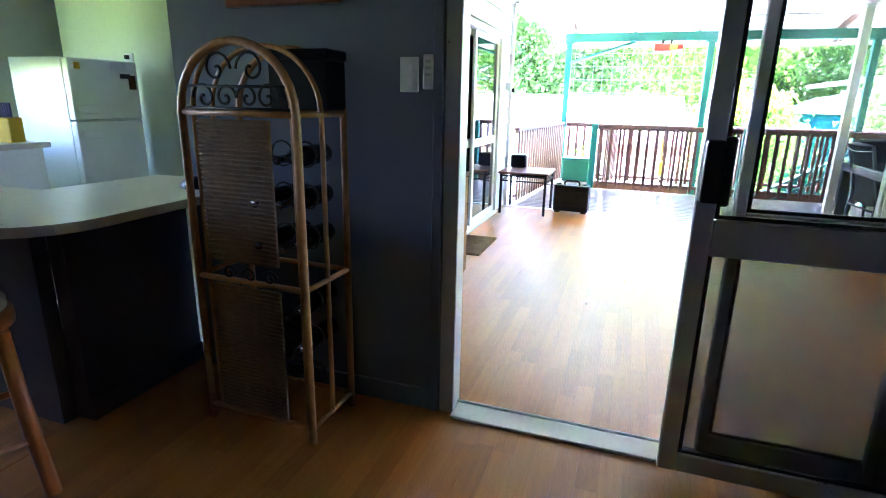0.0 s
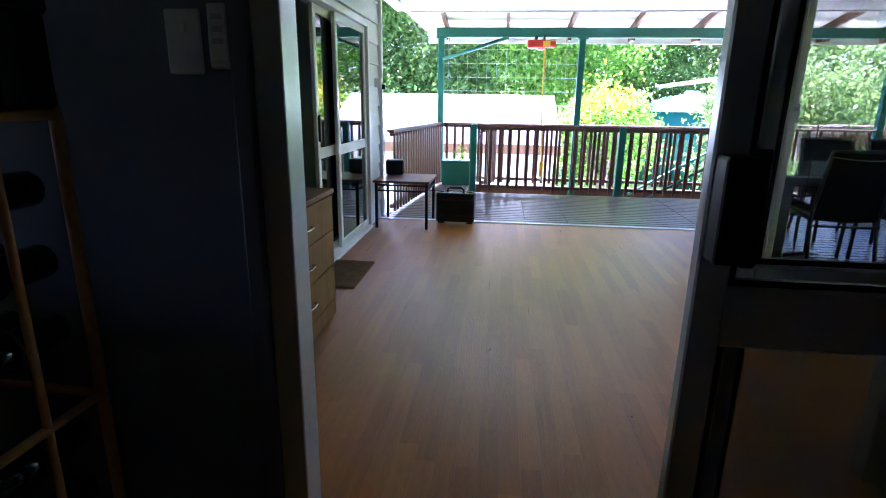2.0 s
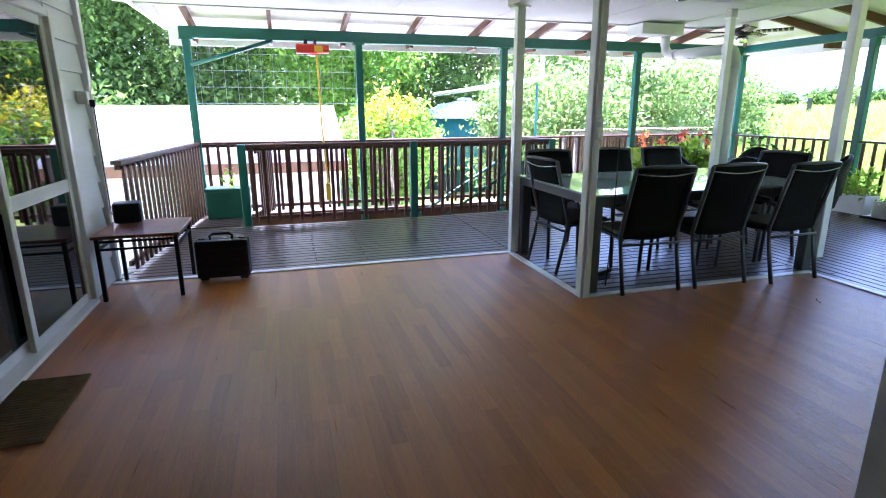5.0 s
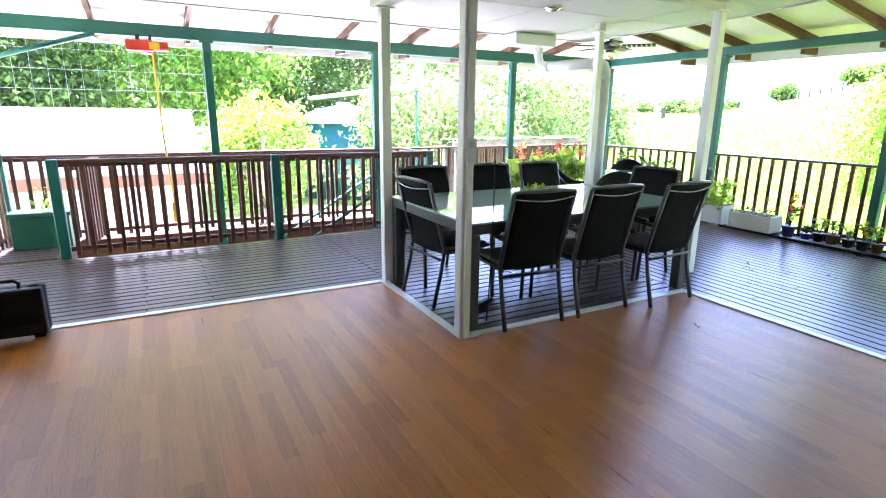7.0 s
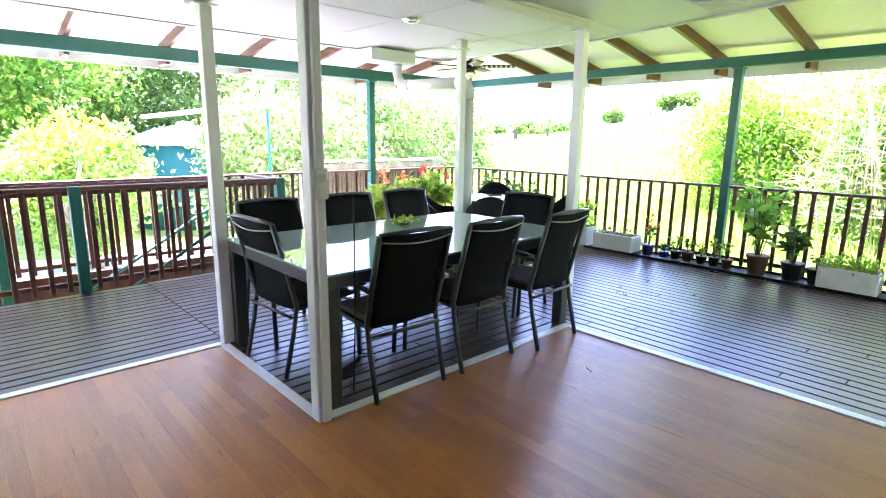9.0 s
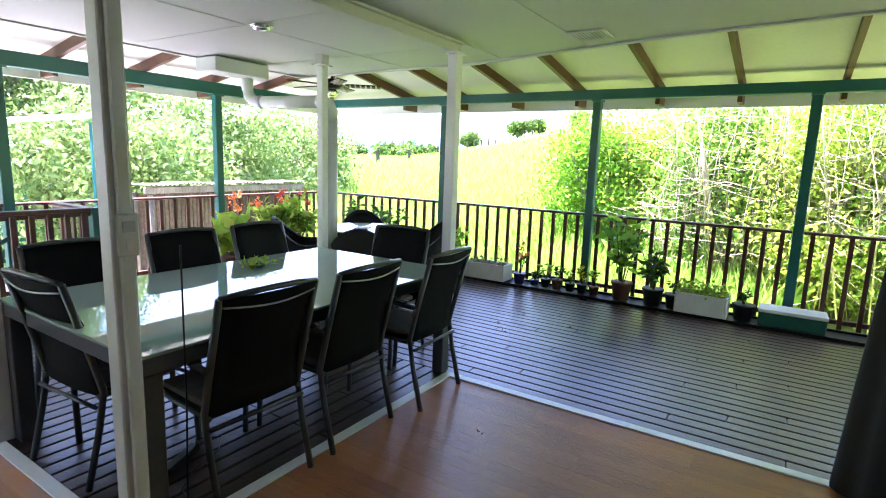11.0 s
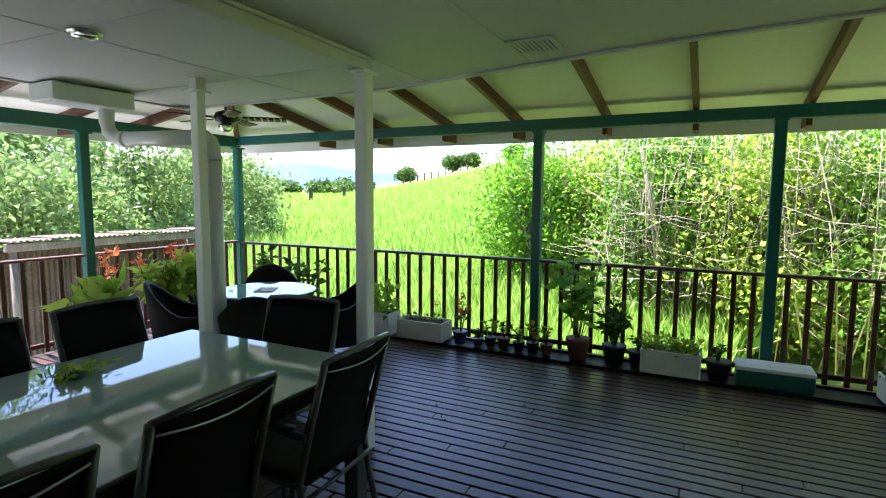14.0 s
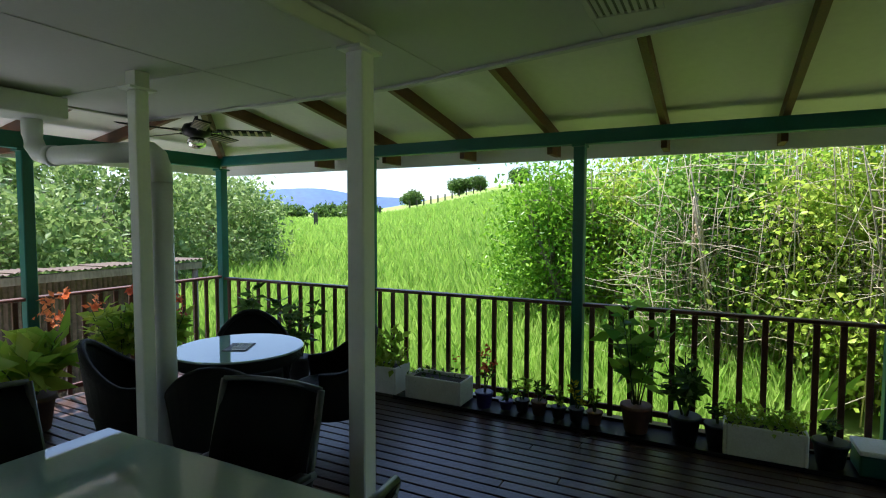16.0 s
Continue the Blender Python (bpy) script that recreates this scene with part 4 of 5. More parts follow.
# hoist on the north beam
ho = thing("electric_hoist", 1.42, 11.22, BZ0 - 0.06, 0, "red electric hoist hanging from the green beam", "hoist")
part("body", bx(-0.20, 0.06, -0.06, 0.06, -0.13, -0.02, bevel=0.02), M_RED, ho)
part("motor", tb([(0.061, 0, -0.075), (0.2, 0, -0.075)], 0.05, 14), M_RED, ho)
part("plate", bx(0.02, 0.12, -0.066, -0.0605, -0.11, -0.04), M_YEL, ho, "yellow label plate")
part("bracket", box(bx(-0.10, -0.06, -0.05, 0.2, -0.0195, 0.03), 0.02, 0.05, -0.05, 0.2, -0.0195, 0.03), M_IRON, ho)
part("drum", tb([(-0.05, 0, -0.145), (0.05, 0, -0.145)], 0.014, 8), M_CHROME, ho)
part("cable", tb([(0.05, -0.01, -0.14), (0.06, -0.01, -1.0), (0.10, -0.01, -1.75)], 0.012, 6), M_YEL, ho, "yellow cable")
part("pendant", bx(0.07, 0.13, -0.04, 0.02, -1.98, -1.755, bevel=0.01), M_YEL, ho, "yellow hand control")
part("hook", tb([(0.10, -0.01, -1.981), (0.10, -0.01, -2.02), (0.12, -0.01, -2.04), (0.13, -0.01, -2.01)], 0.008, 6), M_CHROME, ho)
brace = structure("beam_brace", tb([(-0.02, NY - 0.05, 1.85), (0.95, NY - 0.05, BZ0 - 0.032)], 0.025, 6), M_GREEN, "green diagonal brace under the beam", "beam")
# wire mesh beyond the opening
wm = thing("wire_mesh", 0.0, NY + 0.06, 0, 0, "grey welded wire mesh panel between posts", "mesh panel", kind="structure")
for i in range(14):
    part("wire", tb([(0.05 + 0.147 * i, 0, 0.95), (0.05 + 0.147 * i, 0, 2.13)], 0.0018, 4), M_ALUG, wm)
for i in range(6):
    part("wire", tb([(0.0, 0.004, 1.0 + 0.2 * i), (2.0, 0.004, 1.0 + 0.2 * i)], 0.0018, 4), M_ALUG, wm)

# outlet and cable on the wall's end
wo = thing("wall_outlet", WX + 0.034, 8.42, 1.36, 0, "white weatherproof outlet with a hanging cable", "outlet")
part("cover", bx(-0.03, 0.04, -0.035, 0.035, 0, 0.09, bevel=0.006), M_WHITE, wo)
part("plug", bx(0.0405, 0.075, -0.015, 0.015, -0.02, 0.03, bevel=0.005), M_BLACK, wo)
part("cable", tb([(0.06, 0, -0.021), (0.055, 0.02, -0.2), (0.06, 0.0, -0.5), (0.05, 0.05, -0.8), (0.1, 0.09, -0.87)], 0.004, 5), M_BLACK, wo)

# cable and power board under the dining table
pb = thing("power_board", 3.42, 7.62, 0.001, 25, "black power board with a tangled cable on the deck", "power board")
part("board", bx(-0.12, 0.12, -0.025, 0.025, 0, 0.035, bevel=0.006), M_BLACK, pb)
part("cable", tb([(0.12, 0, 0.012), (0.2, 0.05, 0.006), (0.25, -0.06, 0.006), (0.12, -0.12, 0.006), (-0.05, -0.1, 0.006), (-0.2, -0.14, 0.006), (-0.28, -0.22, 0.02), (-0.36, -0.29, 0.5), (-0.37, -0.30, 1.12)], 0.004, 5), M_BLACK, pb)


# ---- living room and kitchen ----
RK = thing("wine_rack", -0.165, 3.73, 0, -2, "arched honey cane wine rack with woven panels and iron scrolls", "wine rack")
RW, RD, RH, RA = 0.235, 0.14, 1.19, 0.225
def arch(y, r=0.012, w=RW, z0=0.0, n=16):
    return tb([(-w, y, z0), (-w, y, 0.6), (-w, y, RH)] + [(-w * math.cos(math.pi * i / n), y, RH + RA * math.sin(math.pi * i / n)) for i in range(1, n)] + [(w, y, RH), (w, y, 0.6), (w, y, z0)], r, 8)
part("front_arch", arch(-RD, 0.0145), M_CANE, RK)
part("inner_arch", arch(-RD + 0.022, 0.009, RW - 0.03, 0.05), M_CANE, RK)
part("middle_arch", arch(0.0, 0.009, RW, 0.05), M_CANE, RK)
part("back_arch", arch(RD, 0.013), M_CANE, RK)
for z in (0.06, 0.60, RH):
    for s in (-1, 1):
        part("side_bar", tb([(s * RW, -RD, z), (s * RW, RD, z)], 0.010, 8), M_CANE, RK)
    part("front_bar", tb([(-RW, -RD, z), (RW, -RD, z)], 0.011, 8), M_CANE, RK)
    part("back_bar", tb([(-RW, RD, z), (RW, RD, z)], 0.010, 8), M_CANE, RK)
for z0, z1 in ((0.67, 1.17), (0.07, 0.58)):
    pn = part("woven_panel", bx(-RW + 0.065, RW - 0.105, -RD - 0.004, -RD + 0.008, z0, z1, bevel=0.003), M_SEAGR, RK, "woven seagrass panel")
    k = int((z1 - z0) / 0.016)
    WV = finish(tb([(-RW + 0.067 + 0.03 * i, -RD - 0.006 - 0.004 * (i % 2), 0) for i in range(11)], 0.005, 5), M_SEAGR)
    for i in range(k):
        b = new("strand", WV)
        b.parent, b.location = pn, (0, 0, z0 + 0.012 + i * 0.016)
def scroll(cx, cz, r, turns, flip=1, y=-RD):
    return [(cx + flip * r * (1 - t) * math.cos(turns * 6.283 * t), y, cz + r * (1 - t) * math.sin(turns * 6.283 * t)) for t in [i / 22 for i in range(21)]]
for cx, cz, r, f in ((-0.07, 1.33, 0.06, 1), (0.07, 1.33, 0.06, -1), (-0.13, 1.24, 0.05, -1), (-0.04, 1.24, 0.045, 1), (0.05, 1.24, 0.045, -1), (0.13, 1.24, 0.05, 1), (-0.09, 0.625, 0.03, 1), (0.0, 0.625, 0.03, -1), (0.09, 0.625, 0.03, 1)):
    part("iron_scroll", tb(scroll(cx, cz, r, 1.4, f), 0.005, 5), M_IRON, RK)
for z in (1.275, 1.205):
    part("iron_bar", tb([(-RW + 0.02, -RD, z), (RW - 0.02, -RD, z)], 0.005, 5), M_IRON, RK)
for z in (0.2, 0.35, 0.5, 0.75, 0.9, 1.05):
    for x in (-0.15, -0.05, 0.05, 0.15):
        part("bottle_ring", tb([(x + 0.045 * math.cos(q), 0.02, z + 0.045 * math.sin(q)) for q in [6.283 * i / 12 for i in range(12)]], 0.004, 4, True), M_IRON, RK)
M_BOTT = mat("dark_bottle_glass", (0.012, 0.014, 0.012), 0.08, var=0.2, bump=0)
def bottle(x, z):
    ob = tagged(new("wine_bottle", finish(lt([(0.034, 0), (0.036, 0.005), (0.036, 0.18), (0.014, 0.23), (0.014, 0.29), (0.016, 0.292)], 14), M_BOTT, True)), "dark glass wine bottle lying in the rack", "bottle", "wine bottles in the rack")
    ob.matrix_world = pose(-0.165 + x, 3.87, z, 90, 0, 0)
for x, z in ((0.15, 0.746), (0.15, 0.896), (0.05, 0.896), (0.15, 1.046), (0.15, 0.496), (0.15, 0.346), (0.05, 0.746)):
    bottle(x, z)
sb = thing("storage_box", -0.05, 3.80, RH + 0.012, 0, "dark box resting on top of the rack", "box")
part("tub", bx(-0.10, 0.14, -0.06, 0.06, 0, 0.165, bevel=0.006), M_BLACK, sb)
part("lid", bx(-0.105, 0.145, -0.065, 0.065, 0.1655, 0.2, bevel=0.006), M_BLACK, sb)

pic = thing("framed_picture", -0.22, WY0 - 0.014, 1.575, 0, "picture in a dark gilt frame on the wall", "picture")
for a in ((-0.25, 0.25, 0.0, 0.035), (-0.25, 0.25, 0.37, 0.40), (-0.25, -0.215, 0.0355, 0.3695), (0.215, 0.25, 0.0355, 0.3695)):
    part("frame", bx(a[0], a[1], -0.012, 0.012, a[2], a[3], bevel=0.004), M_TABLEWOOD, pic)
part("canvas", bx(-0.214, 0.214, 0.0, 0.011, 0.036, 0.369), M_CREAM, pic)
sw = thing("light_switch", 0.295, WY0 - 0.001, 1.27, 0, "white light switch plate on the wall", "switch")
part("plate", bx(-0.036, 0.036, -0.008, 0, 0, 0.12, bevel=0.003), M_WHITE, sw)
for z in (0.025, 0.075):
    part("rocker", bx(-0.008, 0.008, -0.012, -0.0085, z, z + 0.02, bevel=0.001), M_ALU, sw)
fr = thing("fan_remote", 0.372, WY0 - 0.001, 1.28, 0, "white fan remote in a wall holder", "remote")
part("holder", bx(-0.024, 0.024, -0.014, 0, 0, 0.075, bevel=0.004), M_WHITE, fr)
part("remote", bx(-0.019, 0.019, -0.020, -0.0145, 0.012, 0.118, bevel=0.003), M_ALU, fr)
for i in range(3):
    part("button", bx(-0.010, 0.010, -0.0225, -0.0205, 0.045 + 0.022 * i, 0.055 + 0.022 * i), M_ALUG, fr)

# breakfast bar
bar = thing("breakfast_bar", -0.9, 3.2, 0, 0, "breakfast bar with grey panel and rounded beige top", "counter", kind="structure")
part("panel", bx(0.0, 0.08, 0.2, 0.78, 0, 0.815), M_BARPANEL, bar)
part("end_panel", bx(-2.0, 0.0, 0.14, 0.199, 0, 0.815), M_BARPANEL, bar)
part("kickboard", bx(0.081, 0.094, 0.2, 0.78, 0, 0.09, bevel=0.003), M_BARPANEL, bar)
bm = bmesh.new()
out = [(0.34, 0.79)] + [(0.34 - 0.26 + 0.26 * math.cos(radians(q)), 0.16 + 0.26 * math.sin(radians(q))) for q in range(0, -91, -15)] + [(-2.0, -0.10), (-2.0, 0.35), (-0.35, 0.45), (-0.3, 1.0), (0.1, 1.0), (0.1, 0.79)]
lo = [bm.verts.new((x, y, 0.816)) for x, y in out]
hi = [bm.verts.new((x, y, 0.85)) for x, y in out]
bm.faces.new(list(reversed(lo)))
bm.faces.new(hi)
for i in range(len(out)):
    bm.faces.new((lo[i], lo[(i + 1) % len(out)], hi[(i + 1) % len(out)], hi[i]))
bmesh.ops.recalc_face_normals(bm, faces=bm.faces)
part("worktop", bm, M_COUNTER, bar, "beige laminate top with rounded end")
hd = thing("phone_holder", -0.72, 3.98, 0.852, 30, "black holder with a red packet standing on the bar", "holder")
part("base", lt([(0.085, 0), (0.09, 0.012), (0.05, 0.045), (0.02, 0.05)], 6), M_BLACK, hd)
part("arm", tb([(0, 0, 0.04), (0.02, 0, 0.12), (0.05, 0, 0.18)], 0.014, 6), M_BLACK, hd)
part("packet", bx(0.0, 0.13, 0.03, 0.055, 0.06, 0.16, bevel=0.004), M_RED, hd, "red packet")
part("packet_label", bx(0.02, 0.11, 0.026, 0.0295, 0.125, 0.155), M_WHITE, hd, "white label strip")

# bar stool
stl = thing("bar_stool", -0.84, 2.98, 0, -28, "orange stained timber bar stool with cream seat", "stool")
for sx in (-1, 1):
    for sy in (-1, 1):
        top = 0.98 if sx < 0 else 0.56
        part("leg", tb([(sx * 0.20, sy * 0.20, 0), (sx * 0.185, sy * 0.175, 0.25), (sx * 0.165, sy * 0.155, 0.56)] + ([(sx * 0.18, sy * 0.155, 0.78), (sx * 0.22, sy * 0.15, 0.98)] if sx < 0 else []), 0.023, 8), M_ORANGE, stl)
for z, q in ((0.2, 0.19), (0.3, 0.185)):
    for s in (-1, 1):
        part("stretcher", tb([(-q, s * q * 0.95, z), (q, s * q * 0.95, z)] if z > 0.25 else [(s * q, -q * 0.95, z), (s * q, q * 0.95, z)], 0.013, 8), M_ORANGE, stl)
part("seat_frame", lt([(0.17, 0.545), (0.205, 0.55), (0.205, 0.585), (0.17, 0.59)], 28), M_ORANGE, stl)
part("seat_cushion", lt([(0.17, 0.591), (0.19, 0.6), (0.19, 0.625), (0.15, 0.645), (0.05, 0.65)], 28), M_CREAM, stl, "cream fabric cushion")
for z in (0.8, 0.95):
    part("back_rail", tb([(-0.20, -0.15, z), (-0.225, 0, z), (-0.20, 0.15, z)], 0.02, 8), M_ORANGE, stl)

# kitchen
# west wall has an added opening, out of view, sized for indoor daylight
bm = bx(-5.3, -5.2, -1.6, 2.6, 0, 2.4)
box(bm, -5.3, -5.2, 4.1, 8.7, 0, 2.4)
box(bm, -5.3, -5.2, 2.6, 4.1, 0, 0.98)
box(bm, -5.3, -5.2, 2.6, 4.1, 2.0, 2.4)
structure("wall_kitchen", bm, M_KITCH, "pale green kitchen walls with an added unseen opening for daylight", "wall")
structure("wall_north", bx(-5.2, WX - 0.141, 8.5, 8.6, 0, 2.4), M_KITCH, "pale green painted wall beyond the kitchen", "wall")
structure("wall_partition", box(bx(-4.6, -3.001, 6.35, 6.45, 0, 2.4), -3.0, -2.88, 6.2, 6.6, 0, 2.4), M_KITCH, "pale green painted partition beside the fridge", "wall")
structure("cornice", bx(-5.2, WX - 0.15, 8.44, 8.499, 2.33, 2.399, 0.02), M_WHITE, "white plaster cornice", "trim")
structure("floor_kitchen", bx(-5.3, WX - 0.142, 2.0, 8.6, -0.06, -0.0075), M_COUNTER, "kitchen floor", "floor")
FG = thing("fridge", -3.5, 5.62, 0, 90, "white two-door fridge with magnets on the doors", "fridge")
part("body", bx(-0.32, 0.32, -0.26, 0.34, 0.03, 1.52, bevel=0.012), M_FRIDGE, FG)
for z0, z1 in ((0.06, 1.02), (1.03, 1.515)):
    d = part("door", bx(-0.32, 0.32, -0.325, -0.262, z0, z1, bevel=0.014), M_FRIDGE, FG)
    zz = z1 - 0.14 if z0 < 0.5 else z0 + 0.05
    part("handle", bx(-0.29, -0.12, -0.348, -0.326, zz, zz + 0.07, bevel=0.006), M_ALU, d, "recessed white handle")
part("plinth", bx(-0.30, 0.30, -0.25, 0.33, 0, 0.0295), M_BLACK, FG)
for x, z, w, h, m in ((0.14, 1.37, 0.1, 0.04, M_BLACK), (0.22, 1.28, 0.07, 0.12, M_JUGB), (-0.27, 1.43, 0.05, 0.05, M_YEL), (0.06, 1.44, 0.06, 0.05, M_WHITE), (0.2, 1.45, 0.06, 0.04, M_WHITE)):
    part("magnet", bx(x, x + w, -0.331, -0.3255, z, z + h), m, FG)
kc = thing("kitchen_cabinet", -3.4, 4.55, 0, 0, "white panelled kitchen cabinet with beige worktop", "cabinet")
part("carcass", bx(-0.75, 0.45, -0.3, 0.3, 0.1, 0.86, bevel=0.004), M_FRIDGE, kc)
part("plinth", bx(-0.74, 0.42, -0.28, 0.28, 0, 0.099), M_BLACK, kc)
part("worktop", bx(-0.78, 0.5, -0.33, 0.33, 0.861, 0.90, bevel=0.006), M_COUNTER, kc, "beige worktop")
for x in (-0.74, -0.15):
    part("door", bx(x, x + 0.57, -0.318, -0.301, 0.12, 0.84, bevel=0.006), M_FRIDGE, kc)
part("side_panel", bx(0.451, 0.462, -0.26, 0.26, 0.14, 0.82, bevel=0.004), M_FRIDGE, kc)
oc = thing("wall_cabinet", -3.85, 4.75, 1.45, 0, "white kitchen wall cabinet", "cabinet")
part("carcass", bx(-0.5, 0.25, -0.18, 0.18, 0, 0.75, bevel=0.006), M_FRIDGE, oc)
kb = thing("knife_block", -3.05, 4.72, 0.901, 15, "orange wooden knife block with blue handled knives", "knife block")
part("block", bx(-0.05, 0.05, -0.06, 0.06, 0, 0.17, bevel=0.006), M_YEL, kb)
for i in range(5):
    part("knife_handle", bx(-0.04 + 0.018 * i, -0.028 + 0.018 * i, -0.03, -0.01, 0.171, 0.27, bevel=0.003), M_PURPLE, kb)
sk = thing("kitchen_outlet", -3.7, 6.349, 1.55, 0, "white wall outlet above the fridge", "outlet")
part("plate", bx(-0.06, 0.06, -0.012, -0.001, 0, 0.08, bevel=0.003), M_WHITE, sk)
part("plug", bx(-0.02, 0.02, -0.05, -0.0125, 0.02, 0.06, bevel=0.006), M_BLACK, sk)
tv = thing("tall_speaker", -2.45, 8.25, 0, 0, "tall black loudspeaker standing by the far wall", "speaker")
part("cabinet", bx(-0.13, 0.13, -0.13, 0.13, 0.02, 1.25, bevel=0.01), M_BLACK, tv)
part("plinth", bx(-0.15, 0.15, -0.15, 0.15, 0, 0.0195), M_BLACK, tv)
pty = thing("pantry_cabinet", -0.95, 6.62, 0, 0, "dark brown tall pantry cabinet inside the sliding door", "cabinet")
part("carcass", bx(-0.28, 0.28, -0.33, 0.42, 0.02, 2.1, bevel=0.004), M_JUGB, pty)
part("plinth", bx(-0.26, 0.26, -0.31, 0.40, 0, 0.0195), M_BLACK, pty)
for z0, z1 in ((0.04, 1.12), (1.13, 2.08)):
    part("door", bx(0.281, 0.298, -0.32, 0.41, z0, z1, bevel=0.003), M_JUGB, pty)


# ---- outdoors ----
def smooth01(t):
    t = np.clip(t, 0, 1)
    return t * t * (3 - 2 * t)
def terrain(x, y):
    dx, dy = np.asarray(x, float) - 6.0, np.asarray(y, float) - 7.0
    rho, th = np.hypot(dx, dy), np.degrees(np.arctan2(dy, dx))
    f = smooth01((40 - th) / 26) * smooth01((th + 130) / 60)
    e = smooth01((78 - th) / 22) * smooth01((th + 130) / 60)
    far = np.minimum(rho, 230)
    z = -1.7 + e * (0.35 + far * 0.018 + 1.2 * (1 - np.exp(-rho / 20))) + f * far * 0.064
    return z + 0.12 * np.sin(x * 0.31) * np.cos(y * 0.27) * np.minimum(1, rho / 15)
rr = np.concatenate([np.linspace(0, 30, 46), np.geomspace(31, 2500, 40)])
tt = np.linspace(0, 2 * np.pi, 145)[:-1]
RR, TT = np.meshgrid(rr, tt, indexing="ij")
GX, GY = 6 + RR * np.cos(TT), 7 + RR * np.sin(TT)
GZ = terrain(GX, GY)
gv = np.stack([GX, GY, GZ], -1).reshape(-1, 3)
nT = len(tt)
ii, jj = np.meshgrid(np.arange(len(rr) - 1), np.arange(nT), indexing="ij")
gf = np.stack([ii * nT + jj, (ii + 1) * nT + jj, (ii + 1) * nT + (jj + 1) % nT, ii * nT + (jj + 1) % nT], -1).reshape(-1, 4)
g = quads("ground", gv, gf, M_GRASS)
g.data.polygons.foreach_set("use_smooth", [True] * len(g.data.polygons))
tagged(g, "sunlit green meadow rising to a hill", "ground", kind="structure")
structure("pavement", bx(-8, 9.5, 11.6, 21, -1.9, -1.63), M_CONC, "sunlit pale concrete yard", "pavement")

rng = np.random.default_rng(11)
# tall meadow grass
n = 150000
th = np.radians(rng.uniform(-20, 66, n))
rho = 3.2 + 75 * rng.random(n) ** 1.5
x, y = 6 + rho * np.cos(th), 7 + rho * np.sin(th)
ok = (x > EX + 0.5) | (y > NY + 6)
x, y, rho = x[ok], y[ok], rho[ok]
n = len(x)
z = terrain(x, y)
h = (0.35 + 0.5 * rng.random(n)) * (0.9 + 0.002 * rho)
wd = 0.008 + 0.0006 * rho
a = rng.uniform(0, 2 * np.pi, n)
lx, ly = rng.normal(size=n) * 0.22 * h, rng.normal(size=n) * 0.22 * h
v = np.empty((n, 4, 3))
v[:, 0] = np.stack([x - wd * np.cos(a), y - wd * np.sin(a), z - 0.03], 1)
v[:, 1] = np.stack([x + wd * np.cos(a), y + wd * np.sin(a), z - 0.03], 1)
v[:, 2] = np.stack([x + 0.4 * lx + wd * 0.7 * np.cos(a), y + 0.4 * ly + wd * 0.7 * np.sin(a), z + 0.6 * h], 1)
v[:, 3] = np.stack([x + lx, y + ly, z + h], 1)
tagged(quads("meadow_grass", v.reshape(-1, 3), np.arange(n * 4).reshape(-1, 4), M_BLADE), "tall bright green grass blades in the meadow", "grass", kind="stuff")


def tree(x, y, height, crown, zc, n, leaf, material, seed, label, name="tree", trunks=1, lean=0.6, clump=60, spread=0.45, bark=None, aspect=0.45, group=""):
    r = np.random.default_rng(seed)
    gz = float(terrain(x, y))
    ob = thing(name, x, y, gz, 0, label, "tree" if name == "tree" else "shrub", group)
    pts, cen = clumps(r, n, (0, 0, zc - gz), crown, clump, spread)
    pts = pts[pts[:, 2] > 0.1]
    leaf_mesh("crown", pts, leaf, material, ob, r, aspect)
    bm = bmesh.new()
    for k in range(trunks):
        bx0, by0 = r.normal(size=2) * (0.25 if trunks > 1 else 0)
        top = Vector((r.normal() * lean, r.normal() * lean, height * 0.8))
        base = Vector((bx0, by0, -0.1))
        R0 = 0.03 * height / (trunks ** 0.5)
        tube(bm, [base.lerp(top, t) + Vector((0.12 * math.sin(5 * t + k), 0.1 * math.cos(4 * t + k), 0)) for t in (0, 0.25, 0.5, 0.75, 1)], [R0, R0 * 0.8, R0 * 0.6, R0 * 0.4, R0 * 0.15], 7)
        for c in cen[r.integers(0, len(cen), 12)]:
            t = r.uniform(0.3, 0.9)
            s0 = base.lerp(top, t)
            e = Vector(c)
            m = s0.lerp(e, 0.5) + Vector((0, 0, 0.2))
            tube(bm, [s0, m, e], [R0 * 0.35, R0 * 0.22, R0 * 0.08], 5)
    part("trunk", bm, bark or M_BARK, ob)
    return ob

# forest behind the yard
k = 0
for x, y, hh, cr, zc in ((-9, 24, 11, (3.6, 3, 4.6), 3.6), (-5, 22.5, 10, (3.2, 2.6, 4.4), 3.2), (-1.5, 24, 12, (3.4, 3, 5.0), 4.0), (2.2, 25, 12, (3.4, 3, 5.0), 4.2), (6.2, 28, 12, (3.8, 3, 5.2), 4.4), (10.5, 30, 11, (3.8, 3, 4.8), 3.9), (-13, 27, 12, (4.5, 3, 5.5), 4.5), (-7, 29, 14, (4.5, 3, 6), 6), (0.5, 31, 15, (5, 3, 6), 6), (-17, 20, 12, (4.5, 4, 5.5), 4), (14, 33, 12, (4.2, 3, 5), 4.2)):
    tree(x, y, hh, cr, zc, 30000, 0.19, M_LEAF if k % 3 else M_LEAFG, 20 + k, "tall dark green forest tree behind the yard", clump=70, spread=0.5, group="forest trees")
    k += 1
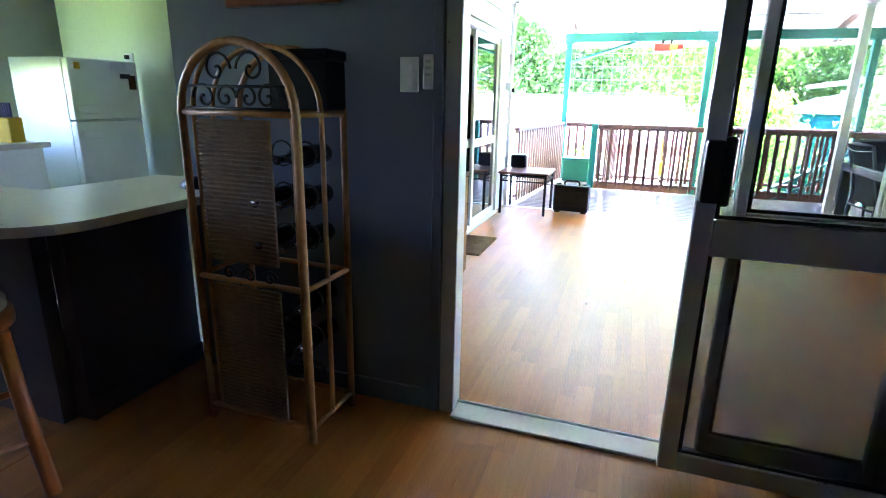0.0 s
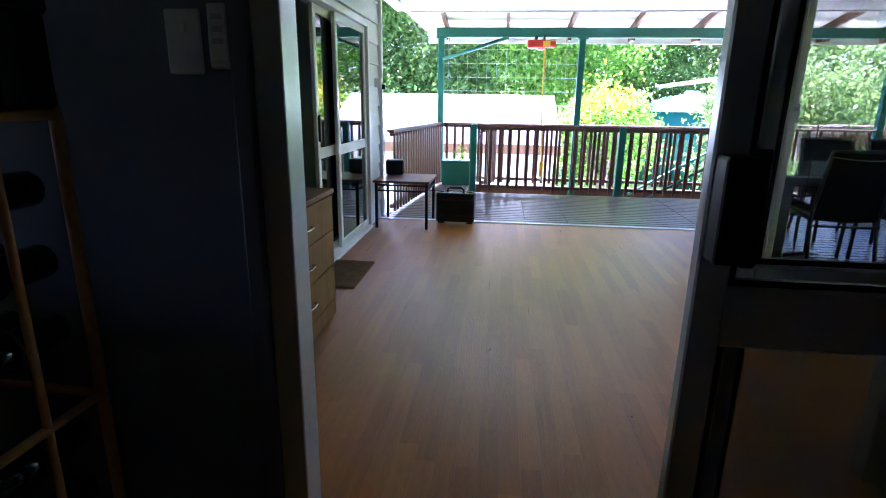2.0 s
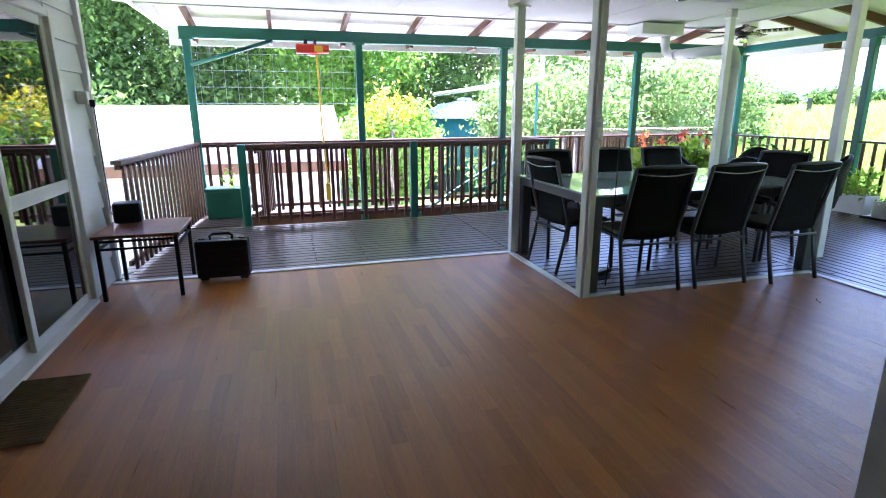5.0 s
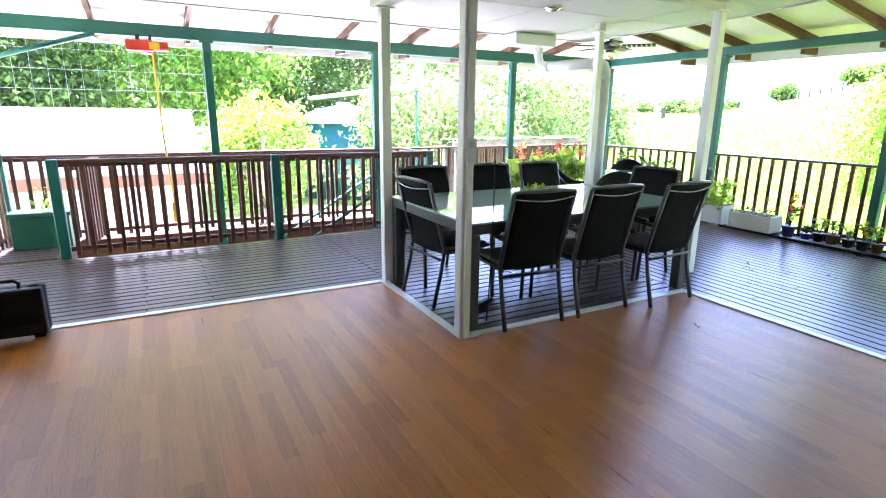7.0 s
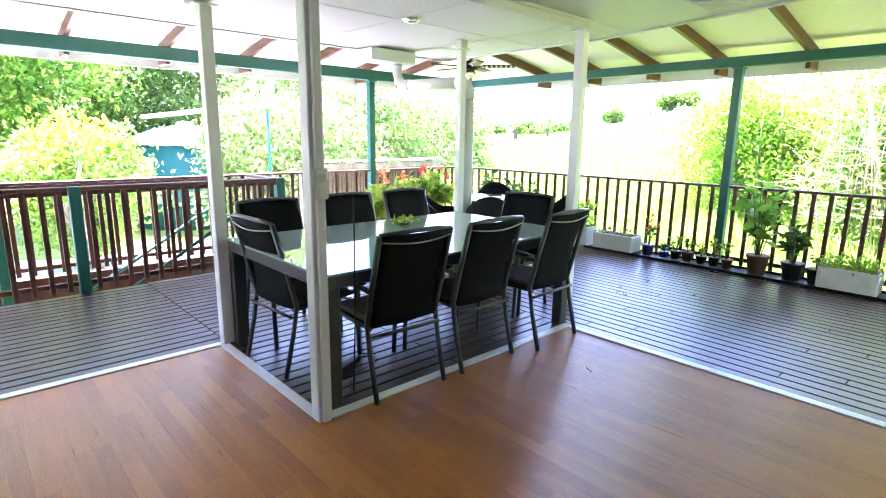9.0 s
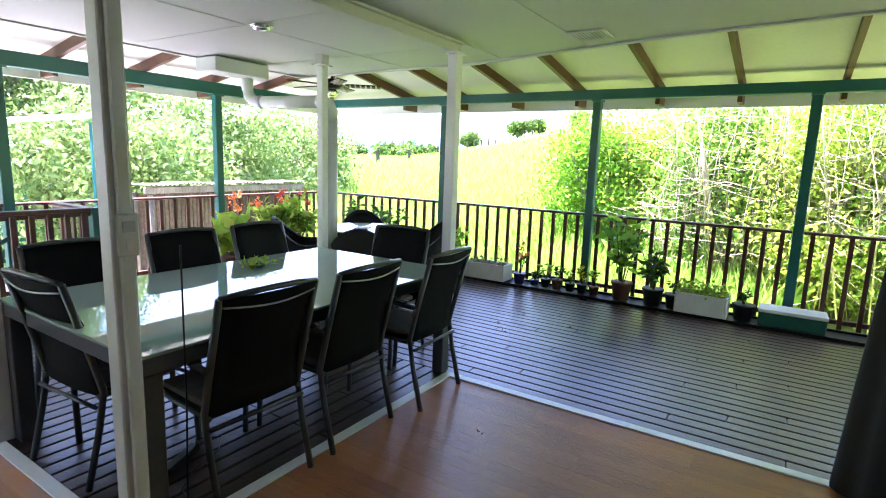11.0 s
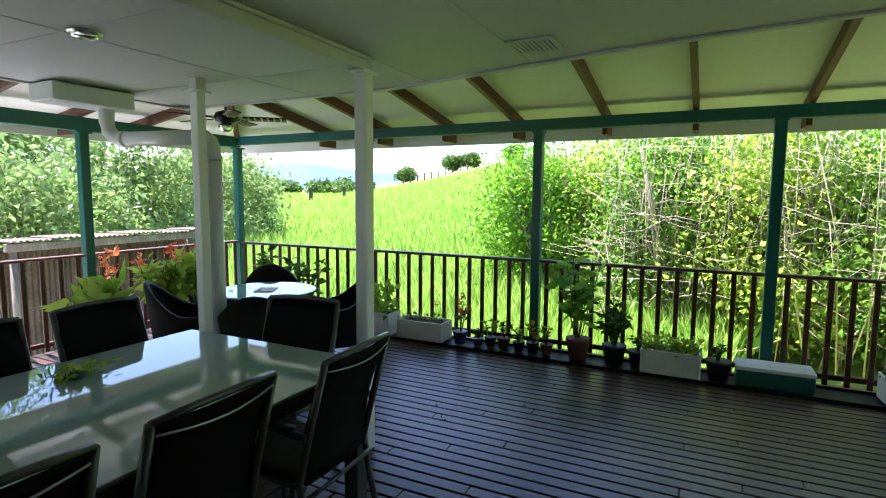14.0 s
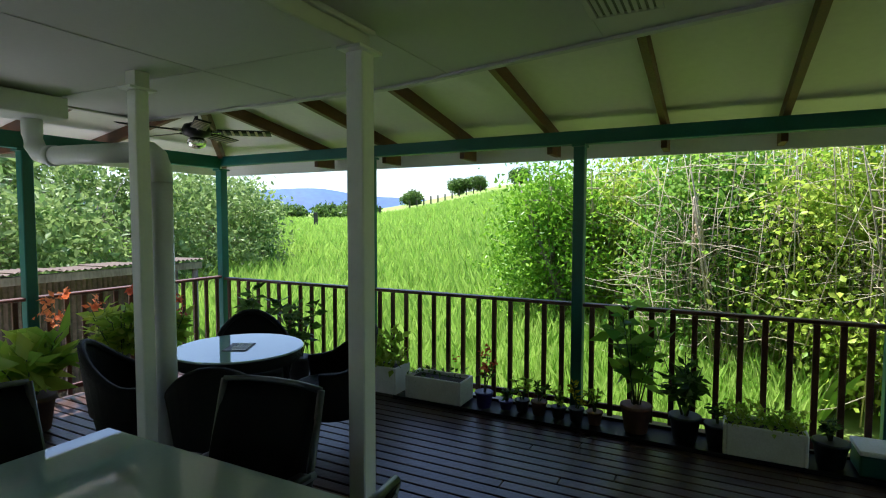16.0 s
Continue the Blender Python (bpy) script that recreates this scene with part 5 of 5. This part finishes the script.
for x, y, cr, zc in ((9.0, 19.5, (2.4, 1.8, 2.0), 0.6), (12.5, 20.5, (2.8, 2, 2.3), 0.8), (16.5, 22, (3.0, 2, 2.5), 1.0), (12.2, 26, (3, 2, 3.0), 2.2), (20, 25, (3, 2, 2.2), 1.0)):
    tree(x, y, 3.5, cr, zc, 11000, 0.20, M_LEAFP, 50 + k, "pale green flowering shrub in full sun", "shrub", 4, 0.8, 70, 0.34, group="pale shrubs")
    k += 1
tree(4.1, 19.2, 2.8, (1.5, 1.2, 1.3), 0.3, 9000, 0.16, M_LEAFG, 71, "lime green bush by the yard", "shrub", 4, 0.5, 40, 0.24)
tree(3.9, 18.8, 3.2, (0.9, 0.7, 0.75), 1.15, 800, 0.16, M_LEAFY, 72, "bush with bright yellow leaves", "shrub", 3, 0.5, 22, 0.2)
tree(-4.5, 18.5, 3, (2.4, 1.2, 1.6), 0.6, 6000, 0.2, M_LEAF, 73, "dark green shrub beside the shed", "shrub", 4, 0.5, 40, 0.35)
# shrubs east of the deck
tree(13.1, 8.75, 3.2, (0.95, 0.85, 1.5), 1.0, 20000, 0.09, M_LEAFB, 80, "rounded dark green bush at the meadow's edge", "shrub", 3, 0.4, 45, 0.3)
k = 0
for x, y, cr, zc in ((13.6, 7.5, (0.9, 0.8, 1.9), 0.9), (12.3, 6.3, (0.9, 1.0, 2.2), 0.9), (11.7, 4.9, (1.0, 1.0, 2.3), 0.9), (11.3, 3.4, (1.0, 1.1, 2.4), 1.0), (11.2, 1.8, (1.1, 1.1, 2.4), 1.0), (14.2, 5.4, (1.1, 1.4, 2.5), 1.6), (14.2, 2.4, (1.2, 1.4, 2.7), 1.7), (11.2, 0.2, (1.2, 1.2, 2.4), 1.0)):
    sh = tree(x, y, 3.4, cr, zc - 0.15, 20000, 0.085, (M_LEAFL, M_LEAFG)[k % 2], 90 + k, "tangled shrub with lime green leaves and pale dry stems", "shrub", 6, 0.6, 90, 0.27, M_STEM, 0.6, "tangled shrubs")
    r = np.random.default_rng(300 + k)
    bm = bmesh.new()
    for q in range(60):
        bx0, by0 = r.normal(size=2) * (0.55, 0.7)
        d = Vector((r.normal() * 0.35 - 0.15, r.normal() * 0.38, r.uniform(1.4, 4.3)))
        p0 = Vector((bx0 - 0.3, by0, 0))
        tube(bm, [p0, p0 + d * 0.5 + Vector((r.normal() * 0.12, r.normal() * 0.12, 0.15)), p0 + d], [0.010, 0.007, 0.003], 4)
        for w in range(7):
            s0 = p0 + d * r.uniform(0.15, 0.95)
            e0 = Vector((r.normal() * 0.35 - 0.15, r.normal() * 0.45, r.uniform(-0.15, 0.4)))
            tube(bm, [s0, s0 + e0 * 0.5 + Vector((0, 0, r.normal() * 0.06)), s0 + e0], [0.006, 0.004, 0.002], 3)
    part("dry_thicket", bm, M_STEM, sh, "pale dry stems")
    k += 1

# far hills and trees
def hill(x0, y0, x1, y1, h, seed, label, material, base=-3):
    r = np.random.default_rng(seed)
    bm = bmesh.new()
    N = 60
    prev = None
    d = Vector((y0 - y1, x1 - x0, 0)).normalized()
    for i in range(N + 1):
        t = i / N
        hh = h * (0.15 + math.sin(math.pi * t) ** 0.7) * (0.85 + 0.25 * noise.noise(Vector((t * 5, seed, 0))))
        x, y = x0 + (x1 - x0) * t, y0 + (y1 - y0) * t
        col = [bm.verts.new((x, y, base)), bm.verts.new((x + d.x * h * 0.8, y + d.y * h * 0.8, base + hh * 0.7)), bm.verts.new((x + d.x * h * 1.6, y + d.y * h * 1.6, base + hh)), bm.verts.new((x + d.x * h * 4, y + d.y * h * 4, base))]
        if prev:
            for k in range(3):
                bm.faces.new((prev[k], col[k], col[k + 1], prev[k + 1])).smooth = True
        prev = col
    structure("backdrop", bm, material, label, "hills")
# distance haze is put into the ridge's colour as blue
M_HILLHAZE = mat("far_forest_haze_blue", (0.035, 0.085, 0.20), 0.9, var=0.25, scale=0.02, fine=0.12, bump=0)
hill(760, 320, 380, 760, 44, 3, "distant forested ridge with haze painted in as blue", M_HILLHAZE)
k = 0
for d, th, hgt, cr in ((140, 30.3, 4, (2.6, 2.6, 1.3)), (165, 25.4, 6, (3.2, 3, 1.8)), (165, 23.4, 5, (3.4, 3, 1.6)), (170, 19, 6, (4, 3, 2.0)), (95, 38.4, 1.9, (5, 4, 0.8)), (100, 36.0, 1.6, (4, 4, 0.7)), (105, 44, 1.6, (5, 4, 0.6)), (88, 47, 3.0, (6, 4, 1.2)), (80, 52, 5, (6, 5, 2.4))):
    x, y = 4 + d * math.cos(radians(th)), 6.5 + d * math.sin(radians(th))
    tree(x, y, hgt, cr, float(terrain(x, y)) + hgt * 0.45 + 0.2, 3500, 0.7, M_LEAF, 130 + k, "far paddock tree on the meadow's rise", group="far trees", clump=26, spread=0.5)
    k += 1
# fence posts in the meadow
M_POST = mat("weathered_dark_timber", (0.05, 0.045, 0.038), 0.85, var=0.4, scale=4, fine=30, bump=0.4)
FP = finish(bx(-0.12, 0.12, -0.12, 0.12, -0.2, 1.55, bevel=0.02), M_POST)
for i in range(15):
    th = (44.9, 40.2, 36.8, 33.7, 30.6)[i] if i < 5 else 30.6 - 0.75 * (i - 4)
    d = (42, 46, 60, 78, 92)[i] if i < 5 else 92 + 5 * (i - 4)
    x, y = 3.2 + d * math.cos(radians(th)), 5.93 + d * math.sin(radians(th))
    ob = tagged(new("fence_post", FP), "weathered grey timber fence post in the meadow", "fence post", "meadow fence posts")
    ob.location = (x, y, float(terrain(x, y)))

# shed with corrugated walls
shed = thing("shed", -1.2, 15, -1.63, 0, "small shed with bright white metal roof and corrugated walls", "shed")
def corrugated(x0, x1, z0, z1, pitch=0.076, amp=0.009):
    bm = bmesh.new()
    N = int((x1 - x0) / pitch * 4)
    prev = None
    for i in range(N + 1):
        x = x0 + (x1 - x0) * i / N
        y = amp * math.sin(i * math.pi / 2)
        c = (bm.verts.new((x, y, z0)), bm.verts.new((x, y, z1)))
        if prev:
            bm.faces.new((prev[0], c[0], c[1], prev[1]))
        prev = c
    return bm
w = part("wall", corrugated(-3.3, 3.15, 0.02, 2.02), M_ZINC, shed)
w.location = (0, -0.85, 0)
part("end_wall", bx(3.1, 3.14, -0.8, 3.6, 0.02, 2.0), M_ZINC, shed)
part("end_wall", bx(-3.3, -3.26, -0.8, 3.6, 0.02, 2.0), M_ZINC, shed)
part("roof", slab(bmesh.new(), [[(x, -1.0, 2.03), (x, 1.5, 3.02), (x, 4.0, 2.03)] for x in (-3.5, 3.3)], -0.03), M_WHITE, shed, "white metal roof")
part("fascia", bx(-3.5, 3.3, -1.03, -1.0005, 1.86, 2.05), M_TERRA, shed, "brown fascia")
# water tank
tk = thing("water_tank", 7.75, 24.2, -1.7, 0, "large blue green water tank with pale domed roof", "water tank")
part("shell", lt([(1.75, 0), (1.75, 0.9), (1.77, 0.92), (1.75, 0.94), (1.75, 1.8), (1.77, 1.82), (1.75, 1.84), (1.75, 2.72)], 48), M_TANK, tk)
part("roof", lt([(1.83, 2.721), (1.8, 2.80), (0.9, 3.22), (0.3, 3.36)], 40), M_TANKTOP, tk, "pale domed roof")
part("hatch", lt([(0.28, 3.361), (0.28, 3.44), (0.2, 3.47)], 20), M_TANKTOP, tk)
for k in range(12):
    a = k * math.pi / 6
    part("rib", tb([(1.8 * math.cos(a), 1.8 * math.sin(a), 2.83), (0.9 * math.cos(a), 0.9 * math.sin(a), 3.24)], 0.03, 5), M_TANKTOP, tk)
M_RUSTD = mat("weathered_rusty_sheet", (0.055, 0.038, 0.028), 0.85, col2=(0.16, 0.115, 0.085), scale=3, fine=20, bump=0.3)
# rusty lean-to
ln = thing("lean_to", 8.4, 14.3, -1.63, 0, "low lean-to shelter with rusty corrugated roof", "shelter")
for i in range(6):
    c = part("roof_sheet", corrugated(-0.28, 0.28, 0, 0.7, 0.076, 0.012), M_RUSTD, ln)
    c.matrix_local = pose(-1.4 + 0.55 * i, -0.4, 2.53 + 0.02 * (i % 2), -91, 0, 0)
for x in (-1.6, 1.5):
    for y in (-0.3, 0.2):
        part("post", tb([(x, y, 0), (x, y, 2.38)], 0.05, 6), M_BARK, ln)
part("beam", bx(-1.7, 1.6, -0.36, -0.28, 2.39, 2.50, bevel=0.01), M_BARK, ln)
part("back_wall", corrugated(-1.65, 1.55, 0.02, 2.36, 0.076, 0.012), M_RUSTD, ln, "dark weathered back wall").location = (0, 0.28, 0)
# pipe on a pole
pp = thing("overflow_pipe", 7.6, 17.6, -1.63, 0, "white plastic pipe carried on a green pole", "pipe")
part("pole", tb([(0, 0, 0), (0, 0, 3.6)], 0.03, 8), M_GREEN, pp)
part("pipe", tb([(-1.6, 4.6, 3.45), (-0.1, 0.1, 3.72), (0.08, -0.05, 3.76), (0.1, -0.06, 3.85), (0.1, -0.06, 4.75)], 0.06, 10), M_WHITE, pp)

# ---- plants in containers along the rails ----
def foam_box(x, y, lx, ly, h, rz, n, material, label, seed, plants=True, leaf=0.07, ph=0.16):
    ob = thing("foam_planter", x, y, 0.022, rz, label, "planter", "planters along the rail")
    t = 0.022
    for a in ((-lx, lx, -ly, -ly + t), (-lx, lx, ly - t, ly), (-lx, -lx + t, -ly + t + 0.0005, ly - t - 0.0005), (lx - t, lx, -ly + t + 0.0005, ly - t - 0.0005)):
        part("side", bx(*a, 0, h, bevel=0.006), material, ob)
    part("soil", bx(-lx + t + 0.001, lx - t - 0.001, -ly + t + 0.001, ly - t - 0.001, 0.01, h - 0.03), M_SOIL, ob)
    if n:
        r = np.random.default_rng(seed)
        p = np.stack([r.uniform(-lx * 0.95, lx * 0.95, n), r.uniform(-ly, ly, n), h - 0.02 + ph * r.random(n) ** 1.4], 1)
        leaf_mesh("foliage", p, leaf, M_LEAFL if seed % 2 else M_LEAF, ob, r, 0.5, -0.4)
    return ob
def pot(x, y, r0, h, material, label, seed, ph, n, leaf, lm, spread=0.5, upright=False):
    ob = thing("potted_plant", x, y, 0.022, 0, label, "potted plant", "pots along the rail")
    part("pot", lt([(r0 * 0.72, 0), (r0 * 0.74, 0.004), (r0 * 0.96, h * 0.86), (r0 * 1.04, h * 0.87), (r0 * 1.04, h), (r0 * 0.92, h)], 18), material, ob)
    part("soil", lt([(r0 * 0.5, h * 0.9), (r0 * 0.905, h * 0.91), (r0 * 0.905, h * 0.96), (r0 * 0.3, h * 0.97)], 14), M_SOIL, ob)
    r = np.random.default_rng(seed)
    if not n:
        return ob
    bm = bmesh.new()
    tips = []
    for k in range(max(3, n // 14)):
        a = r.uniform(0, 6.28)
        q = Vector((math.cos(a) * ph * spread * r.uniform(0.1, 0.6), math.sin(a) * ph * spread * r.uniform(0.1, 0.6), ph * r.uniform(0.55, 1.0)))
        s0 = Vector((q.x * 0.15, q.y * 0.15, h * 0.95))
        tube(bm, [s0, s0 + q * 0.55 + Vector((0, 0, 0.02)), s0 + q], [0.006, 0.005, 0.003], 5)
        tips.append((s0, q))
    part("stalk", bm, M_STEMG, ob)
    p, dd = [], []
    for k in range(n):
        s0, q = tips[k % len(tips)]
        p.append(s0 + q * r.uniform(0.35, 1.0))
        a = r.uniform(0, 6.28)
        dd.append((math.cos(a), math.sin(a), 0.35))
    leaf_mesh("foliage", np.array(p), leaf, lm, ob, r, 0.42, 0.15, np.array(dd))
    return ob
M_STEMG = mat("green_stem", (0.06, 0.10, 0.03), 0.6, var=0.2, bump=0.1)
def flowers(ob, seed, n, z0, z1, r0, material, size):
    r = np.random.default_rng(seed)
    c = np.stack([r.normal(size=n) * r0, r.normal(size=n) * r0, r.uniform(z0, z1, n)], 1)
    p = np.repeat(c, 12, 0) + r.normal(size=(n * 12, 3)) * size * 0.4
    leaf_mesh("blossom", p, size, material, ob, r, 0.6, 0.0)

tray = thing("plant_tray", 7.99, 6.6, 0.001, 0, "long shallow black tray under the pots", "tray")
part("base", bx(-0.17, 0.17, -2.2, 2.2, 0, 0.008), M_BLACK, tray)
for a in ((-0.17, -0.158, -2.2, 2.2), (0.158, 0.17, -2.2, 2.2)):
    part("lip", bx(*a, 0.0085, 0.03, bevel=0.003), M_BLACK, tray)
foam_box(7.98, 9.05, 0.13, 0.26, 0.24, 0, 260, M_FOAM, "white foam box planted with trailing green leaves", 5, leaf=0.09, ph=0.32)
foam_box(7.98, 8.42, 0.13, 0.27, 0.20, 0, 60, M_FOAM, "white foam box with a few seedlings", 6, leaf=0.05, ph=0.08)
p1 = pot(7.95, 7.98, 0.075, 0.13, M_PURPLE, "small blue purple pot with a red flowering stem", 21, 0.36, 34, 0.06, M_LEAF, 0.35)
flowers(p1, 3, 8, 0.28, 0.5, 0.06, M_FLOWR, 0.035)
for i, (y, r0, h, ph, lm, mt) in enumerate(((7.8, 0.06, 0.07, 0.16, M_LEAF, M_PURPLE), (7.66, 0.06, 0.10, 0.18, M_LEAFL, M_POT), (7.52, 0.065, 0.11, 0.16, M_LEAF, M_TERRA), (7.36, 0.06, 0.09, 0.14, M_LEAFL, M_POT), (7.22, 0.06, 0.10, 0.2, M_LEAFY, M_POT), (7.08, 0.06, 0.10, 0.22, M_LEAFL, M_TERRA))):
    pot(7.99, y, r0, h, mt, "small pot with a young green plant", 40 + i, ph, 40, 0.055, lm, 0.7)
pot(7.99, 6.78, 0.11, 0.2, M_TERRA, "brown pot with a tall broad-leaved plant", 51, 0.78, 110, 0.16, M_LEAFG, 0.4)
pot(7.98, 6.45, 0.105, 0.18, M_POT, "black pot with a tall leafy plant", 52, 0.55, 120, 0.11, M_LEAF, 0.45)
pot(7.99, 6.24, 0.09, 0.15, M_POT, "black pot with low green leaves", 53, 0.14, 50, 0.06, M_LEAF, 0.8)
foam_box(7.97, 5.97, 0.13, 0.24, 0.21, 0, 420, M_FOAM, "stained white foam box full of green herbs", 7, leaf=0.05, ph=0.12)
pot(7.97, 5.6, 0.1, 0.16, M_POT, "black pot with small leaves", 54, 0.16, 70, 0.05, M_LEAF, 0.8)
tub = thing("green_tub", 8.0, 5.2, 0.022, 1, "dark green rectangular tub with a pale lid", "tub")
part("tub", bx(-0.13, 0.13, -0.27, 0.27, 0, 0.13, bevel=0.015), M_GTUB, tub)
part("lid", bx(-0.135, 0.135, -0.275, 0.275, 0.131, 0.165, bevel=0.01), M_FOAM, tub, "pale lid")
tr2 = thing("plant_tray", 8.0, 4.05, 0.001, 0, "long shallow black tray under the pots", "tray")
part("base", bx(-0.17, 0.17, -0.42, 0.42, 0, 0.02, bevel=0.004), M_BLACK, tr2)
foam_box(7.97, 4.3, 0.13, 0.2, 0.2, 3, 70, M_FOAM, "white foam box with broad green leaves", 8, leaf=0.1, ph=0.16)
# corner plants
pot(7.85, 9.9, 0.12, 0.22, M_POT, "black pot with a leafy shrub in the deck's corner", 61, 0.62, 110, 0.13, M_LEAF, 0.5)
pot(7.9, 10.6, 0.12, 0.22, M_POT, "black pot with tall green stems", 62, 0.7, 90, 0.14, M_LEAF, 0.4)
p2 = pot(7.2, 11.0, 0.14, 0.26, M_TERRA, "brown pot with a red flowering bush", 63, 0.62, 300, 0.15, M_LEAFL, 0.7)
flowers(p2, 7, 7, 0.62, 0.96, 0.24, M_FLOWR, 0.06)
p3 = pot(6.75, 10.95, 0.14, 0.26, M_TERRA, "brown pot with peach coloured flowers", 64, 0.60, 300, 0.15, M_LEAFL, 0.7)
flowers(p3, 8, 7, 0.60, 0.94, 0.26, M_FLOWP, 0.06)
pot(5.95, 10.75, 0.15, 0.26, M_TERRA, "brown pot with very large bright green leaves", 65, 0.46, 130, 0.25, M_LEAFL, 0.9)
pl = thing("green_planter", 0.28, 11.12, 0.012, 0, "dark green rectangular planter with a seedling", "planter")
part("trough", bx(-0.25, 0.25, -0.14, 0.14, 0, 0.33, bevel=0.012), M_GTUB, pl)
part("rim", bx(-0.265, 0.265, -0.155, 0.155, 0.331, 0.37, bevel=0.008), M_GTUB, pl)
rr2 = np.random.default_rng(9)
leaf_mesh("foliage", rr2.normal(size=(26, 3)) * (0.05, 0.04, 0.07) + (0.05, 0, 0.45), 0.08, M_LEAFL, pl, rr2, 0.45, 0)

# leaves lying on the floor
for i, (x, y) in enumerate(((4.52, 6.6), (6.2, 7.31), (6.4, 7.46), (1.3, 6.9), (0.9, 5.4), (1.5, 4.9))):
    r = np.random.default_rng(500 + i)
    ob = thing("fallen_leaf", x, y, 0.004, 60 * i, "small dry leaf fragment on the floor", "leaf")
    leaf_mesh("blade", r.normal(size=(4 if i < 3 else 1, 3)) * (0.012, 0.012, 0.003) + (0, 0, 0.004), 0.03 if i < 3 else 0.014, M_TERRA, ob, r, 0.4, 0)
# dark cloth by the door
cl = thing("covered_stand", 5.06, 4.84, 0, 0, "tall dark cloth cover hanging to the floor", "cover")
part("cloth", slab(bmesh.new(), [[((0.10 + 0.02 * math.sin(5 * a) + 0.07 * (1 - k / 6)) * math.cos(a), (0.10 + 0.02 * math.cos(4 * a) + 0.07 * (1 - k / 6)) * math.sin(a), 0.02 + 1.05 * k / 6) for k in range(7)] for a in [2 * math.pi * j / 30 for j in range(31)]], 0.01), M_TARP, cl)


# ---- floor planks and deck boards ----
random.seed(5)
def plank(w, l, h, material):
    return finish(bx(-w / 2, w / 2, -l / 2, l / 2, -h, 0, bevel=0.0 if h < 0.02 else 0.004), material)
PL = {}
def put_plank(parent, name, x, y, w, l, rz=0, z=0.0, h=0.006, material=None):
    key = (round(w, 3), round(l, 3), material.name)
    if key not in PL:
        PL[key] = plank(w, l, h, material)
    ob = new(name, PL[key])
    ob.parent = parent
    ob.matrix_local = pose(x, y, z, 0, 0, rz)
PW = 0.075
def plank_cells(x0, x1, y0, y1):
    """Strips of even width, cut to a few lengths with staggered ends: centre, width, length."""
    n = round((x1 - x0) / PW)
    w = (x1 - x0) / n
    for i in range(n):
        y = y0 - random.choice((0.12, 0.26, 0.38, 0.51, 0.0))
        while y < y1:
            l = random.choice((0.48, 0.6, 0.72, 0.84))
            a, b = max(y, y0), min(y + l, y1)
            if b - a > 0.05:
                yield x0 + (i + 0.5) * w, (a + b) / 2, w - 0.0003, b - a - 0.0003
            y += l
for area in ((WX, AX - 0.03, WY1, VN - 0.03), (AX - 0.03, CX - 0.03, WY1, AY - 0.03)):
    for px, py, pw, pl in plank_cells(*area):
        put_plank(floor, "plank", px, py, pw, pl, material=M_VINYL)
bm = bmesh.new()
for area in ((-1.4, 5.0, 2.0, WY1), (-5.2, 5.0, -1.5, 2.0)):
    for px, py, pw, pl in plank_cells(*area):
        box(bm, px - pw / 2, px + pw / 2, py - pl / 2, py + pl / 2, -0.0055, 0.0)
tagged(part("plank_field", bm, M_VINYLF, floor), kind="stuff")
DP = 0.097
def boards_x(x0, x1, y0, y1, cuts):
    y = y0 + DP / 2
    i = 0
    while y < y1 - 0.03:
        xs = [x0] + [c + (0.45 if i % 2 else 0) for c in cuts if x0 < c + 0.45 < x1 - 0.3] + [x1]
        for a, b in zip(xs, xs[1:]):
            put_board(a, b, y, True)
        y += DP
        i += 1
def put_board(a, b, c, along_x):
    l = round((b - a - 0.003), 3)
    key = ("deck", l)
    if key not in PL:
        PL[key] = plank(DP - 0.013, l, 0.022, M_DECK)
    ob = new("deck_board", PL[key])
    ob.parent = deck
    ob.matrix_local = pose((a + b) / 2, c, -0.001, 0, 0, 90) if along_x else pose(c, (a + b) / 2, -0.001)
boards_x(WX, AX + 0.031, VN + 0.031, 10.5, (1.2,))
boards_x(AX + 0.031, CX + 0.03, AY + 0.031, 10.5, (4.0,))
boards_x(WX, 0.44, 10.56, NY + 0.04, ())
boards_x(4.5, CX + 0.03, 10.5, NY + 0.04, ())
x = CX + 0.03 + DP / 2
i = 0
while x < EX + 0.04:
    cut = 5.2 + (1.6 if i % 2 else 0) + 0.3 * (i % 3)
    put_board(1.0, cut, x, False)
    put_board(cut, NY + 0.04, x, False)
    x += DP
    i += 1
structure("house_base", box(bx(-5.2, AX, -1.5, VN - 0.04, -1.75, -0.062), AX, CX, -1.5, AY - 0.04, -1.75, -0.062), M_BLUEWALL, "solid base under the house floor", "wall")
